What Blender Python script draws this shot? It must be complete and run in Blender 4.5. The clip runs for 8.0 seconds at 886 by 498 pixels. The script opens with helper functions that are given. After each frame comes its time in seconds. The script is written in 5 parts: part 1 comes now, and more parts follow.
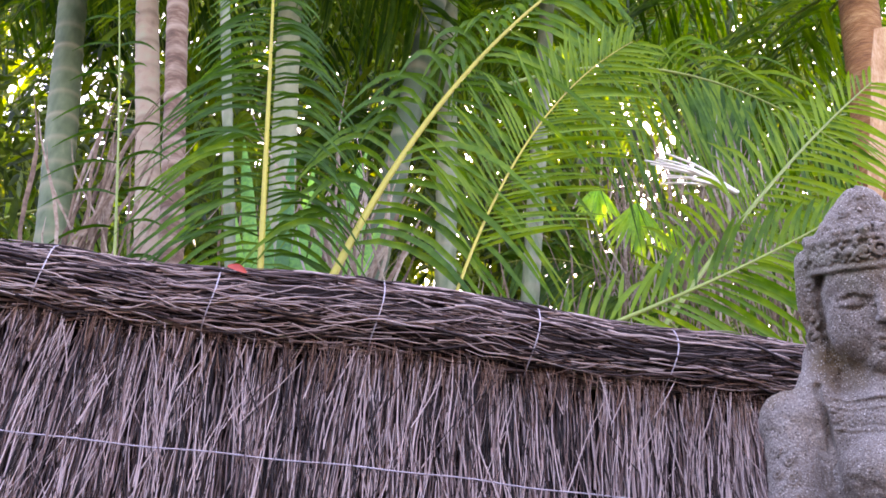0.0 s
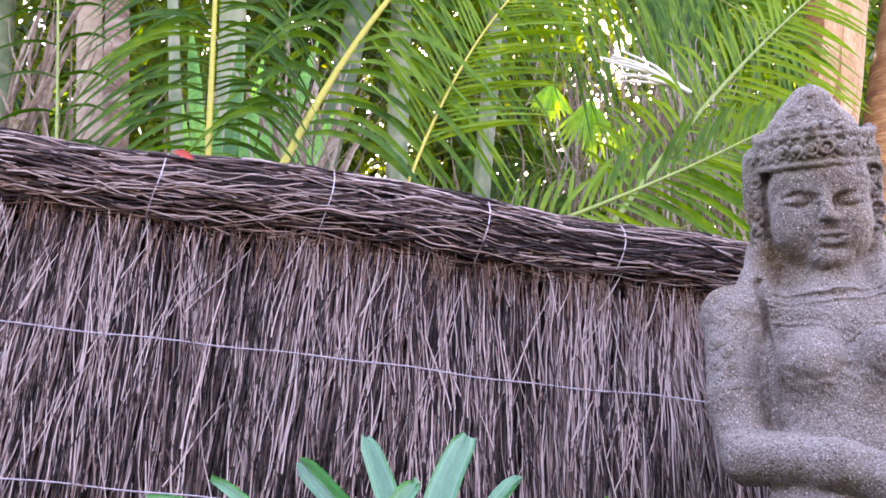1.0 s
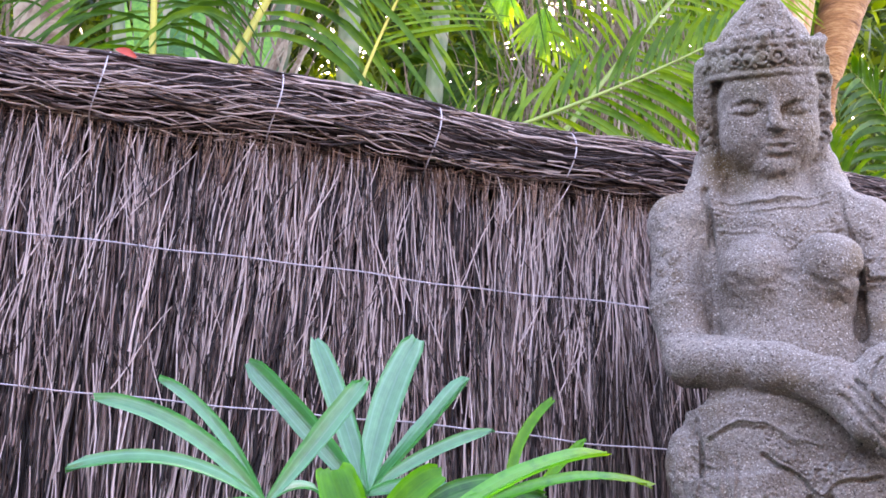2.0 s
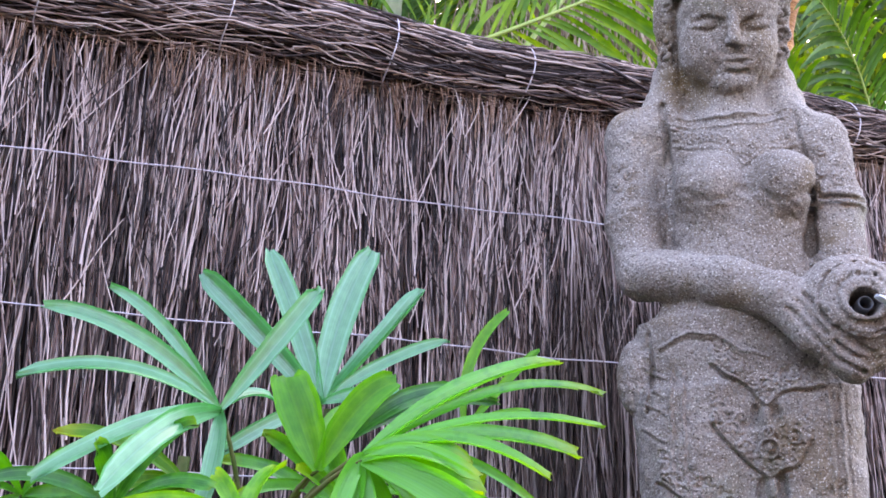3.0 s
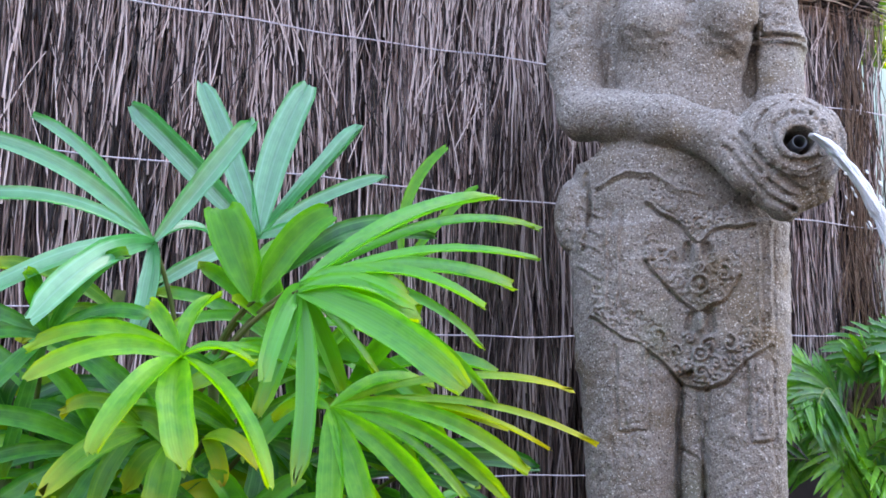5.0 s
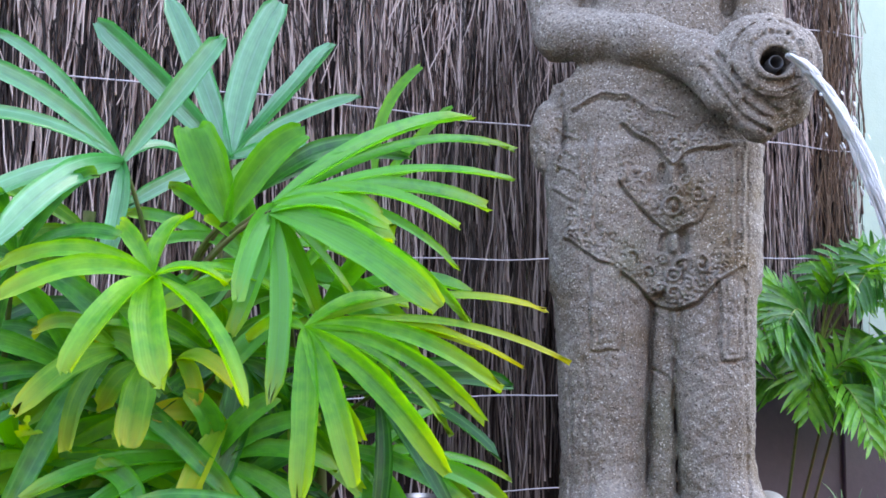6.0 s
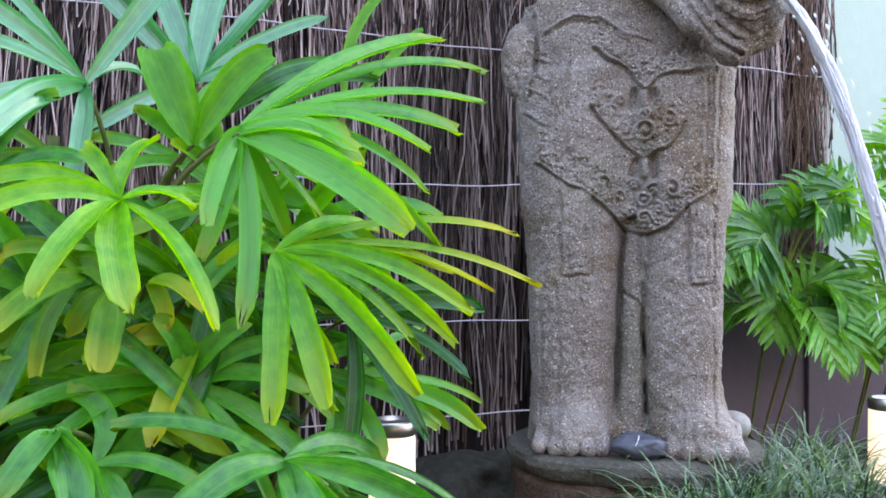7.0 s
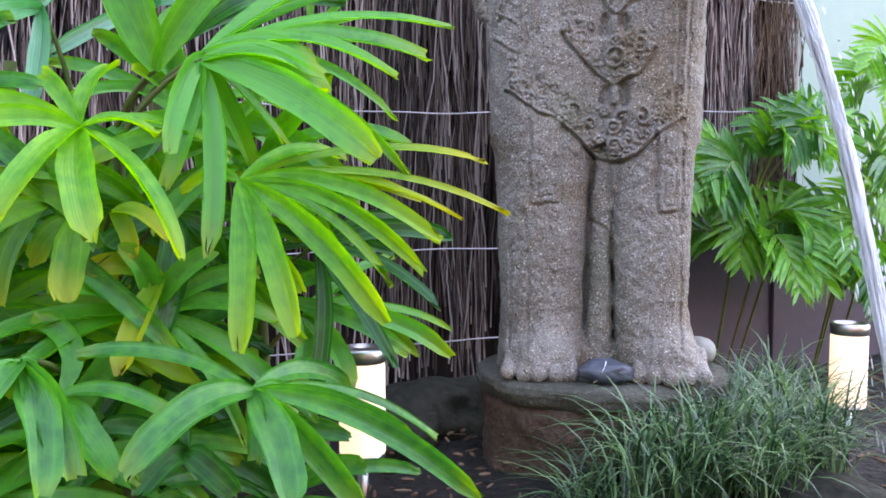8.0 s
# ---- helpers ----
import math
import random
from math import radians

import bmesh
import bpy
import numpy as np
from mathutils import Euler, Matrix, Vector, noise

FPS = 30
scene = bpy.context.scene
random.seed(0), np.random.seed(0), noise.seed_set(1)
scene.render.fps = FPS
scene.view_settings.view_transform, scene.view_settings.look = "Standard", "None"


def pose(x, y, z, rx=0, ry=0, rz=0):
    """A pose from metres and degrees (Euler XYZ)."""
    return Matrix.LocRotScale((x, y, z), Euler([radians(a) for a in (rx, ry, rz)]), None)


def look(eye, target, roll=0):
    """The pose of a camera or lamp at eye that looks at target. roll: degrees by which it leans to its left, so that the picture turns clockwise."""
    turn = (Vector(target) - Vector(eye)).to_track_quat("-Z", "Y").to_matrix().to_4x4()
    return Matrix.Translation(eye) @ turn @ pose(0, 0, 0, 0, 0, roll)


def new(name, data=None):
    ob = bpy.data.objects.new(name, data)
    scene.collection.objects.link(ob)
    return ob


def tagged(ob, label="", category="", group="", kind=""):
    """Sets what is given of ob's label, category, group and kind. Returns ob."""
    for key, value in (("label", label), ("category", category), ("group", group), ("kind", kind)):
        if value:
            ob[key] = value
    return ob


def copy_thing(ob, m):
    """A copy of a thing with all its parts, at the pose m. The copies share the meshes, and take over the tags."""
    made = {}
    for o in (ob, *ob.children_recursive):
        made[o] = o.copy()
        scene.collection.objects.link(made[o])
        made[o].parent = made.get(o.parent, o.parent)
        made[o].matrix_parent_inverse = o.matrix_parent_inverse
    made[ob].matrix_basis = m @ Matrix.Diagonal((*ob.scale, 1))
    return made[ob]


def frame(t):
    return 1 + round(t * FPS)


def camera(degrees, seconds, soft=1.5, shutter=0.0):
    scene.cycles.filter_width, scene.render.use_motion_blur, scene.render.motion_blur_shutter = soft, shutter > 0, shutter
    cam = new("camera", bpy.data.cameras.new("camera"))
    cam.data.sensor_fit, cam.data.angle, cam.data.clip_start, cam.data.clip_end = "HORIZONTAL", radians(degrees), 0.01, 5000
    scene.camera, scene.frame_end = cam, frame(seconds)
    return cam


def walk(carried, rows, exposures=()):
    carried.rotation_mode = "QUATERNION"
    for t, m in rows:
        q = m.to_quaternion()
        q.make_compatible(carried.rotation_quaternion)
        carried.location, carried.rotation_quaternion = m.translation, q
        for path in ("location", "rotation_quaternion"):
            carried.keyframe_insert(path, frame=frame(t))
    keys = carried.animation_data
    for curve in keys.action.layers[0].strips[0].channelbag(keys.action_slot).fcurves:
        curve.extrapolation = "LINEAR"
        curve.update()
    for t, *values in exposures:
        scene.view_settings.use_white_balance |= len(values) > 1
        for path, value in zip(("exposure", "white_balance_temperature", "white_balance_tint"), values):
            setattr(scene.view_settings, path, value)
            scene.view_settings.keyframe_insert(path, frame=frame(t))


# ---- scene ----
import itertools

cam = camera(49.37, 8.0, soft=1.68)
PATH = [
    (0.0, 0.0000, 0.0000, 0.5500, 123.096, -2.514, -10.578),
    (0.5, 0.0025, 0.0105, 0.5462, 120.237, -2.248, -12.039),
    (1.0, 0.0055, 0.0150, 0.5432, 117.138, -2.013, -13.648),
    (1.5, 0.0072, 0.0180, 0.5400, 114.414, -1.664, -15.118),
    (3.0, 0.0162, 0.0325, 0.5198, 107.392, -0.896, -19.016),
    (3.5, 0.0196, 0.0364, 0.5137, 105.240, -0.737, -19.977),
    (4.0, 0.0228, 0.0406, 0.5094, 102.870, -0.641, -20.919),
    (4.5, 0.0263, 0.0428, 0.5053, 100.717, -0.536, -21.640),
    (6.0, 0.0331, 0.0500, 0.4945, 94.157, -0.188, -23.801),
    (6.5, 0.0345, 0.0515, 0.4914, 92.106, -0.102, -24.496),
    (7.0, 0.0363, 0.0528, 0.4890, 89.923, 0.080, -25.438),
    (7.5, 0.0393, 0.0535, 0.4883, 87.819, 0.118, -26.111),
    (8.0, 0.0420, 0.0545, 0.4879, 85.694, 0.167, -27.116),
]
walk(cam, [(t, pose(x, y, z, rx, ry, rz)) for t, x, y, z, rx, ry, rz in PATH], [(0.0, 3.48, 7600, 40), (1.5, 3.82, 7650, 36), (3.0, 3.82, 7650, 28), (4.5, 3.70, 7650, 22), (6.0, 3.70, 7750, 18), (8.0, 3.72, 7900, 21)])

# ---- light ----
SUN_ELEV, SUN_AZ = 44.0, 25.0  # the sun stands behind the palms, to the right of the fence's normal
world = bpy.data.worlds.new("sky")
scene.world = world
world.use_nodes = True
wn = world.node_tree
sky = wn.nodes.new("ShaderNodeTexSky")
sky.sky_type, sky.sun_disc = "NISHITA", False
sky.sun_elevation, sky.sun_rotation = radians(SUN_ELEV), radians(SUN_AZ)
sky.air_density, sky.dust_density, sky.ozone_density = 1.0, 2.0, 1.0
wn.links.new(sky.outputs[0], wn.nodes["Background"].inputs[0])
wn.nodes["Background"].inputs[1].default_value = 0.15
sun = new("sun", bpy.data.lights.new("sun", "SUN"))
sun.data.energy, sun.data.angle, sun.data.color = 3.0, radians(0.6), (1.0, 0.93, 0.8)
sd = Vector((math.sin(radians(SUN_AZ)) * math.cos(radians(SUN_ELEV)), math.cos(radians(SUN_AZ)) * math.cos(radians(SUN_ELEV)), math.sin(radians(SUN_ELEV))))
sun.matrix_world = look(sd * 30, (0, 0, 0))

# ---- materials ----

def material(name, colours, scale=(8, 60), stretch=(1, 1, 1), rough=0.8, bump=0.3, bump_scale=120, metal=0.0, vary=0.0, island=0.0,
             through_light=0.0, tip=None, speck=None, blot=None, pits=None, moss=None, shade_or_scar=None, gloss=0.5, coat=0.0, ribs=None, emit=None, bump_dist=0.004):
    """Procedural surface: a ramp over two scales of noise, with grain in the relief."""
    m = bpy.data.materials.new(name)
    m.use_nodes = True
    nt = m.node_tree
    N, L = nt.nodes, nt.links
    bsdf = N["Principled BSDF"]
    out = N["Material Output"]
    tc = N.new("ShaderNodeTexCoord")
    mp = N.new("ShaderNodeMapping")
    mp.inputs["Scale"].default_value = stretch
    L.new(tc.outputs["Object"], mp.inputs[0])
    fac = None
    for k, s in enumerate(scale):
        n = N.new("ShaderNodeTexNoise")
        n.inputs["Scale"].default_value, n.inputs["Detail"].default_value = s, 4
        L.new(mp.outputs[0], n.inputs[0])
        if fac is None:
            fac = n.outputs[0]
        else:
            mx = N.new("ShaderNodeMix")
            mx.inputs[0].default_value = 0.5
            L.new(fac, mx.inputs[2])
            L.new(n.outputs[0], mx.inputs[3])
            fac = mx.outputs[0]
    if island:
        g = N.new("ShaderNodeNewGeometry")
        fac = shift(nt, fac, g.outputs["Random Per Island"], island)
    if vary:
        oi = N.new("ShaderNodeObjectInfo")
        fac = shift(nt, fac, oi.outputs["Random"], vary)
    ramp = N.new("ShaderNodeValToRGB")
    els = ramp.color_ramp.elements
    for k, c in enumerate(colours):
        p = 0.3 + 0.4 * k / max(1, len(colours) - 1)
        e = els[k] if k < 2 else els.new(p)
        e.position, e.color = p, (*c, 1)
    L.new(fac, ramp.inputs[0])
    col = ramp.outputs[0]
    for at_, spec in enumerate((blot, moss, pits, speck)):
        if spec:
            c, s, lo, hi = spec
            n = N.new("ShaderNodeTexNoise")
            n.noise_dimensions = "4D"
            n.inputs["W"].default_value = 1.7 * at_
            n.inputs["Scale"].default_value, n.inputs["Detail"].default_value = s, 3
            L.new(tc.outputs["Object"], n.inputs[0])
            r = N.new("ShaderNodeMapRange")
            r.inputs[1].default_value, r.inputs[2].default_value = lo, hi
            L.new(n.outputs[0], r.inputs[0])
            col = blend(nt, r.outputs[0], col, c)
    if tip:
        at = N.new("ShaderNodeAttribute")
        at.attribute_name = "along"
        oi = N.new("ShaderNodeObjectInfo")
        n = N.new("ShaderNodeTexNoise")
        n.inputs["Scale"].default_value = 14
        L.new(tc.outputs["Object"], n.inputs[0])
        a = N.new("ShaderNodeMath")
        a.operation = "MULTIPLY_ADD"
        a.inputs[1].default_value = 0.42
        L.new(n.outputs[0], a.inputs[0])
        L.new(at.outputs["Fac"], a.inputs[2])
        b = N.new("ShaderNodeMath")
        b.operation = "MULTIPLY_ADD"
        b.inputs[1].default_value = 0.34
        L.new(oi.outputs["Random"], b.inputs[0])
        L.new(a.outputs[0], b.inputs[2])
        for lo, hi, c in tip:
            r = N.new("ShaderNodeMapRange")
            r.inputs[1].default_value, r.inputs[2].default_value = lo, hi
            L.new(b.outputs[0], r.inputs[0])
            col = blend(nt, r.outputs[0], col, c)
    rib = None
    if ribs:
        # fine veins along the blade, and paler folds
        at = N.new("ShaderNodeAttribute")
        at.attribute_name = "across"
        for many, share in ((38.0, 0.07), (9.42, 0.30)):
            a = N.new("ShaderNodeMath")
            a.operation = "MULTIPLY"
            a.inputs[1].default_value = many
            L.new(at.outputs["Fac"], a.inputs[0])
            b = N.new("ShaderNodeMath")
            b.operation = "COSINE"
            L.new(a.outputs[0], b.inputs[0])
            r = N.new("ShaderNodeMapRange")
            r.inputs[1].default_value, r.inputs[2].default_value, r.inputs[4].default_value = (-0.2, 1.0, share) if many > 20 else (0.55, 1.0, share)
            L.new(b.outputs[0], r.inputs[0])
            col = blend(nt, r.outputs[0], col, ribs)
            rib = rib or b.outputs[0]
    # blends in a colour by the mesh's mask: painted fence shade, ring scars on trunks
    if shade_or_scar:
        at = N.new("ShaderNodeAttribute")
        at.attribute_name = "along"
        col = blend(nt, at.outputs["Fac"], col, shade_or_scar)
    L.new(col, bsdf.inputs["Base Color"])
    bsdf.inputs["Roughness"].default_value = rough
    bsdf.inputs["Metallic"].default_value = metal
    bsdf.inputs["Specular IOR Level"].default_value = gloss
    bsdf.inputs["Coat Weight"].default_value, bsdf.inputs["Coat Roughness"].default_value = coat, 0.32
    if bump:
        n = N.new("ShaderNodeTexNoise")
        n.inputs["Scale"].default_value, n.inputs["Detail"].default_value = bump_scale, 5
        L.new(mp.outputs[0], n.inputs[0])
        bp = N.new("ShaderNodeBump")
        bp.inputs["Strength"].default_value, bp.inputs["Distance"].default_value = bump, bump_dist
        L.new(rib or n.outputs[0], bp.inputs["Height"])
        L.new(bp.outputs[0], bsdf.inputs["Normal"])
    if emit:
        bsdf.inputs["Emission Color"].default_value = (*emit[0], 1)
        bsdf.inputs["Emission Strength"].default_value = emit[1]
    if through_light:
        tr = N.new("ShaderNodeBsdfTranslucent")
        hs = N.new("ShaderNodeHueSaturation")
        hs.inputs["Hue"].default_value, hs.inputs["Saturation"].default_value, hs.inputs["Value"].default_value = 0.476, 1.12, 1.9
        L.new(col, hs.inputs["Color"])
        L.new(hs.outputs[0], tr.inputs[0])
        ms = N.new("ShaderNodeMixShader")
        ms.inputs[0].default_value = through_light
        L.new(bsdf.outputs[0], ms.inputs[1])
        L.new(tr.outputs[0], ms.inputs[2])
        L.new(ms.outputs[0], out.inputs[0])
    return m


def shift(nt, fac, source, amount):
    a = nt.nodes.new("ShaderNodeMath")
    a.operation = "SUBTRACT"
    a.inputs[1].default_value = 0.5
    nt.links.new(source, a.inputs[0])
    b = nt.nodes.new("ShaderNodeMath")
    b.operation = "MULTIPLY_ADD"
    b.inputs[1].default_value = amount
    nt.links.new(a.outputs[0], b.inputs[0])
    nt.links.new(fac, b.inputs[2])
    return b.outputs[0]


def blend(nt, fac, col, c):
    mx = nt.nodes.new("ShaderNodeMix")
    mx.data_type = "RGBA"
    nt.links.new(fac, mx.inputs[0])
    nt.links.new(col, mx.inputs[6])
    mx.inputs[7].default_value = (*c, 1)
    return mx.outputs[2]


M_SOIL = material("soil", [(0.005, 0.004, 0.0035), (0.013, 0.010, 0.008), (0.03, 0.022, 0.016)], (6, 50), rough=0.9, bump=1.0, bump_scale=60, bump_dist=0.02)
# the last colour is the shade round the statue, painted into the twigs
M_TWIG = material("twig", [(0.012, 0.006, 0.006), (0.080, 0.043, 0.036), (0.26, 0.167, 0.146), (0.64, 0.50, 0.465)], (3, 40), (1, 1, 0.3), rough=0.7, bump=0.4, bump_scale=300, island=0.75, shade_or_scar=(0.028, 0.016, 0.011))
M_TWIG_CAP = material("cap_twig", [(0.022, 0.011, 0.010), (0.075, 0.042, 0.036), (0.19, 0.125, 0.11), (0.44, 0.33, 0.29)], (3, 40), (0.3, 1, 1), rough=0.75, bump=0.4, bump_scale=300, island=0.7)
M_FIBRE = material("bark_fibre", [(0.085, 0.038, 0.022), (0.19, 0.095, 0.058), (0.30, 0.18, 0.125)], (6, 60), rough=0.8, bump=0.2, island=0.6)
# near-black in place of the shade deep between the twigs
M_THATCH_SHADE = material("thatch_shade", [(0.010, 0.0045, 0.0035), (0.034, 0.015, 0.011)], (10, 120), (12, 12, 0.8), rough=0.95, bump=1.0, bump_scale=60)
M_WIRE = material("galvanised_wire", [(0.42, 0.37, 0.40), (0.62, 0.56, 0.60)], (20, 200), rough=0.5, bump=0.2, metal=0.35)
M_STONE = material("carved_stone", [(0.085, 0.060, 0.043), (0.190, 0.154, 0.124), (0.270, 0.236, 0.208), (0.41, 0.35, 0.29)], (9, 210), rough=0.88, bump=0.9, bump_scale=210, bump_dist=0.0045,
                   speck=((0.62, 0.57, 0.50), 310, 0.592, 0.655), blot=((0.165, 0.110, 0.052), 6, 0.56, 0.74), pits=((0.050, 0.036, 0.028), 230, 0.585, 0.66), moss=((0.150, 0.160, 0.100), 4.5, 0.62, 0.84))
M_PLINTH = material("plinth_stone", [(0.045, 0.022, 0.014), (0.10, 0.058, 0.038), (0.11, 0.095, 0.072)], (5, 60), rough=0.9, bump=1.0, bump_scale=90, bump_dist=0.008, speck=((0.3, 0.28, 0.24), 240, 0.64, 0.72))
M_SLAB = material("mossy_slab", [(0.035, 0.034, 0.024), (0.075, 0.070, 0.052), (0.12, 0.11, 0.088)], (6, 90), rough=0.9, bump=1.0, bump_scale=120, bump_dist=0.006, speck=((0.32, 0.30, 0.25), 300, 0.62, 0.70))
TIPS = [(1.28, 1.54, (0.26, 0.42, 0.03)), (1.56, 1.62, (0.26, 0.15, 0.05))]
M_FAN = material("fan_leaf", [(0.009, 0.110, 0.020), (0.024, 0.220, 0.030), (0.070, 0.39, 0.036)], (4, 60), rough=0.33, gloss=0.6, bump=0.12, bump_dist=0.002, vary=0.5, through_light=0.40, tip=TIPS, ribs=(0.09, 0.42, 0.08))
# besides its gloss, the sky's bluish sheen is painted into the base colour
M_FAN_SKY_SHEEN = material("glossy_sky_sheen_fan_leaf", [(0.030, 0.25, 0.075), (0.055, 0.33, 0.11), (0.095, 0.42, 0.15)], (4, 60), rough=0.32, gloss=1.0, coat=0.8, bump=0.12, bump_dist=0.002, vary=0.3, through_light=0.32, tip=[(1.36, 1.52, (0.16, 0.42, 0.03))], ribs=(0.16, 0.52, 0.30))
M_FAN_OLD = material("ageing_fan_leaf", [(0.028, 0.22, 0.014), (0.070, 0.37, 0.016), (0.18, 0.52, 0.024)], (4, 60), rough=0.36, gloss=0.5, bump=0.12, bump_dist=0.002, vary=0.4, through_light=0.44,
                     tip=[(1.05, 1.46, (0.36, 0.51, 0.035)), (1.52, 1.62, (0.34, 0.20, 0.06))], ribs=(0.20, 0.54, 0.05))
M_FAN_YELLOW = material("yellowing_fan_leaf", [(0.05, 0.24, 0.015), (0.11, 0.33, 0.018), (0.22, 0.42, 0.025)], (4, 60), rough=0.42, gloss=0.45, bump=0.12, bump_dist=0.002, vary=0.4, through_light=0.38,
                        tip=[(0.95, 1.38, (0.54, 0.52, 0.035)), (1.46, 1.58, (0.36, 0.21, 0.07))], ribs=(0.26, 0.48, 0.05))
M_FAN_YOUNG = material("young_fan_leaf", [(0.026, 0.235, 0.008), (0.052, 0.33, 0.010), (0.105, 0.44, 0.014)], (4, 60), rough=0.36, gloss=0.45, bump=0.12, bump_dist=0.002, vary=0.2, through_light=0.5, ribs=(0.13, 0.50, 0.03))
# brighter and yellower than the leaf: part of the sunlight is painted in
M_SUN_TINTED_LEAF = material("sun_tinted_fan_leaf", [(0.13, 0.34, 0.03), (0.24, 0.48, 0.04), (0.36, 0.58, 0.05)], (5, 40), rough=0.4, bump=0.1, vary=0.3, through_light=0.62)
M_CANE = material("cane", [(0.06, 0.10, 0.02), (0.12, 0.14, 0.04), (0.16, 0.11, 0.05)], (10, 80), rough=0.6, vary=0.3)
M_FEATHER = material("feather_leaf", [(0.026, 0.145, 0.022), (0.075, 0.30, 0.034), (0.19, 0.48, 0.05)], (5, 60), rough=0.32, bump=0.1, vary=0.4, through_light=0.33)
M_FROND = material("palm_leaflet", [(0.018, 0.075, 0.007), (0.05, 0.145, 0.012), (0.13, 0.25, 0.02)], (2, 20), gloss=0.25, rough=0.5, bump=0.1, vary=0.55, island=0.25, through_light=0.42)
M_RACHIS = material("palm_rachis", [(0.30, 0.28, 0.03), (0.44, 0.38, 0.05)], (4, 60), rough=0.5, bump=0.1, vary=0.3)
M_RACHIS_G = material("green_rachis", [(0.14, 0.22, 0.04), (0.26, 0.32, 0.07)], (4, 60), rough=0.5, bump=0.1, vary=0.3)
M_TRUNK_G = material("green_trunk", [(0.050, 0.085, 0.040), (0.120, 0.165, 0.085), (0.25, 0.28, 0.17)], (1.5, 20), (1, 1, 0.4), rough=0.7, bump=0.3, bump_scale=40, vary=0.5, shade_or_scar=(0.30, 0.27, 0.18))
M_TRUNK_B = material("brown_trunk", [(0.060, 0.032, 0.022), (0.165, 0.095, 0.062), (0.36, 0.26, 0.19)], (4, 25), (1, 1, 3.0), rough=0.85, bump=0.6, bump_scale=40, shade_or_scar=(0.46, 0.36, 0.28))
M_TRUNK_P = material("pale_trunk", [(0.17, 0.115, 0.075), (0.33, 0.24, 0.17), (0.30, 0.30, 0.20)], (3, 20), rough=0.8, bump=0.4, bump_scale=40, shade_or_scar=(0.16, 0.11, 0.075))
M_TRUNK_O = material("orange_trunk", [(0.13, 0.05, 0.018), (0.32, 0.14, 0.05), (0.56, 0.32, 0.14)], (3, 16), (1, 1, 3.5), rough=0.85, bump=0.9, bump_scale=25, bump_dist=0.02)
M_SPATHE = material("dry_sheath", [(0.34, 0.16, 0.06), (0.52, 0.31, 0.15), (0.62, 0.46, 0.30)], (5, 30), (4, 4, 0.5), rough=0.7, bump=0.3, bump_scale=60, through_light=0.2)
M_DRY = material("dry_frond", [(0.075, 0.044, 0.026), (0.19, 0.125, 0.082), (0.38, 0.31, 0.24)], (5, 40), rough=0.8, bump=0.2, vary=0.4, island=0.3)
M_BLOOM = material("flower_strand", [(0.66, 0.62, 0.54), (0.82, 0.78, 0.70)], (8, 60), rough=0.7, bump=0.2)
M_LEAVES = material("tree_leaves", [(0.018, 0.045, 0.007), (0.045, 0.090, 0.011), (0.13, 0.20, 0.02)], (0.8, 12), rough=0.45, bump=0.0, island=0.5, through_light=0.45)
M_WALL = material("render_wall", [(0.35, 0.43, 0.36), (0.40, 0.48, 0.41)], (1.5, 30), rough=0.9, bump=0.25, bump_scale=140)
M_SKY_SCREEN = material("sky_screen", [(0.16, 0.12, 0.09), (0.24, 0.19, 0.15)], (3, 30), (1, 1, 0.2), rough=0.85, bump=0.3)
M_PANEL = material("plum_panel", [(0.062, 0.036, 0.060), (0.088, 0.054, 0.084)], (3, 40), rough=0.55, bump=0.1)
M_STEEL = material("brushed_steel", [(0.35, 0.34, 0.33), (0.5, 0.49, 0.48)], (10, 100), (1, 1, 20), rough=0.3, bump=0.05, metal=1.0)
M_GLOW = material("lamp_diffuser", [(0.8, 0.72, 0.6), (0.85, 0.78, 0.66)], (10, 40), rough=0.5, bump=0.05, emit=((1.0, 0.82, 0.58), 0.085))
M_PEBBLE = material("blue_grey_stone", [(0.045, 0.05, 0.065), (0.10, 0.11, 0.14)], (9, 60), (1, 1, 4), rough=0.35, bump=0.15, bump_scale=80)
M_VEIN = material("white_vein", [(0.6, 0.6, 0.6), (0.75, 0.75, 0.73)], (20, 60), rough=0.5, bump=0.1)
M_BALL = material("white_stone", [(0.18, 0.17, 0.145), (0.33, 0.32, 0.28)], (9, 60), rough=0.6, bump=0.3)
M_ROCK = material("garden_rock", [(0.010, 0.010, 0.007), (0.028, 0.027, 0.019), (0.055, 0.052, 0.04)], (4, 50), rough=0.85, bump=0.8, bump_scale=40, bump_dist=0.01, gloss=0.2)
M_GRASS = material("mondo_blade", [(0.010, 0.040, 0.016), (0.032, 0.105, 0.038), (0.13, 0.26, 0.10)], (6, 60), rough=0.33, gloss=0.8, bump=0.0, island=0.6, through_light=0.2)
M_RED = material("red_leaf", [(0.40, 0.025, 0.012), (0.55, 0.06, 0.02)], (30, 90), rough=0.45, bump=0.1)
M_BARK = material("bark_chip", [(0.06, 0.03, 0.018), (0.14, 0.075, 0.045), (0.22, 0.14, 0.09)], (20, 90), rough=0.85, bump=0.4, island=0.5)
M_SPOUT = material("spout_pipe", [(0.02, 0.02, 0.022), (0.05, 0.05, 0.055)], (20, 80), rough=0.3, bump=0.05)

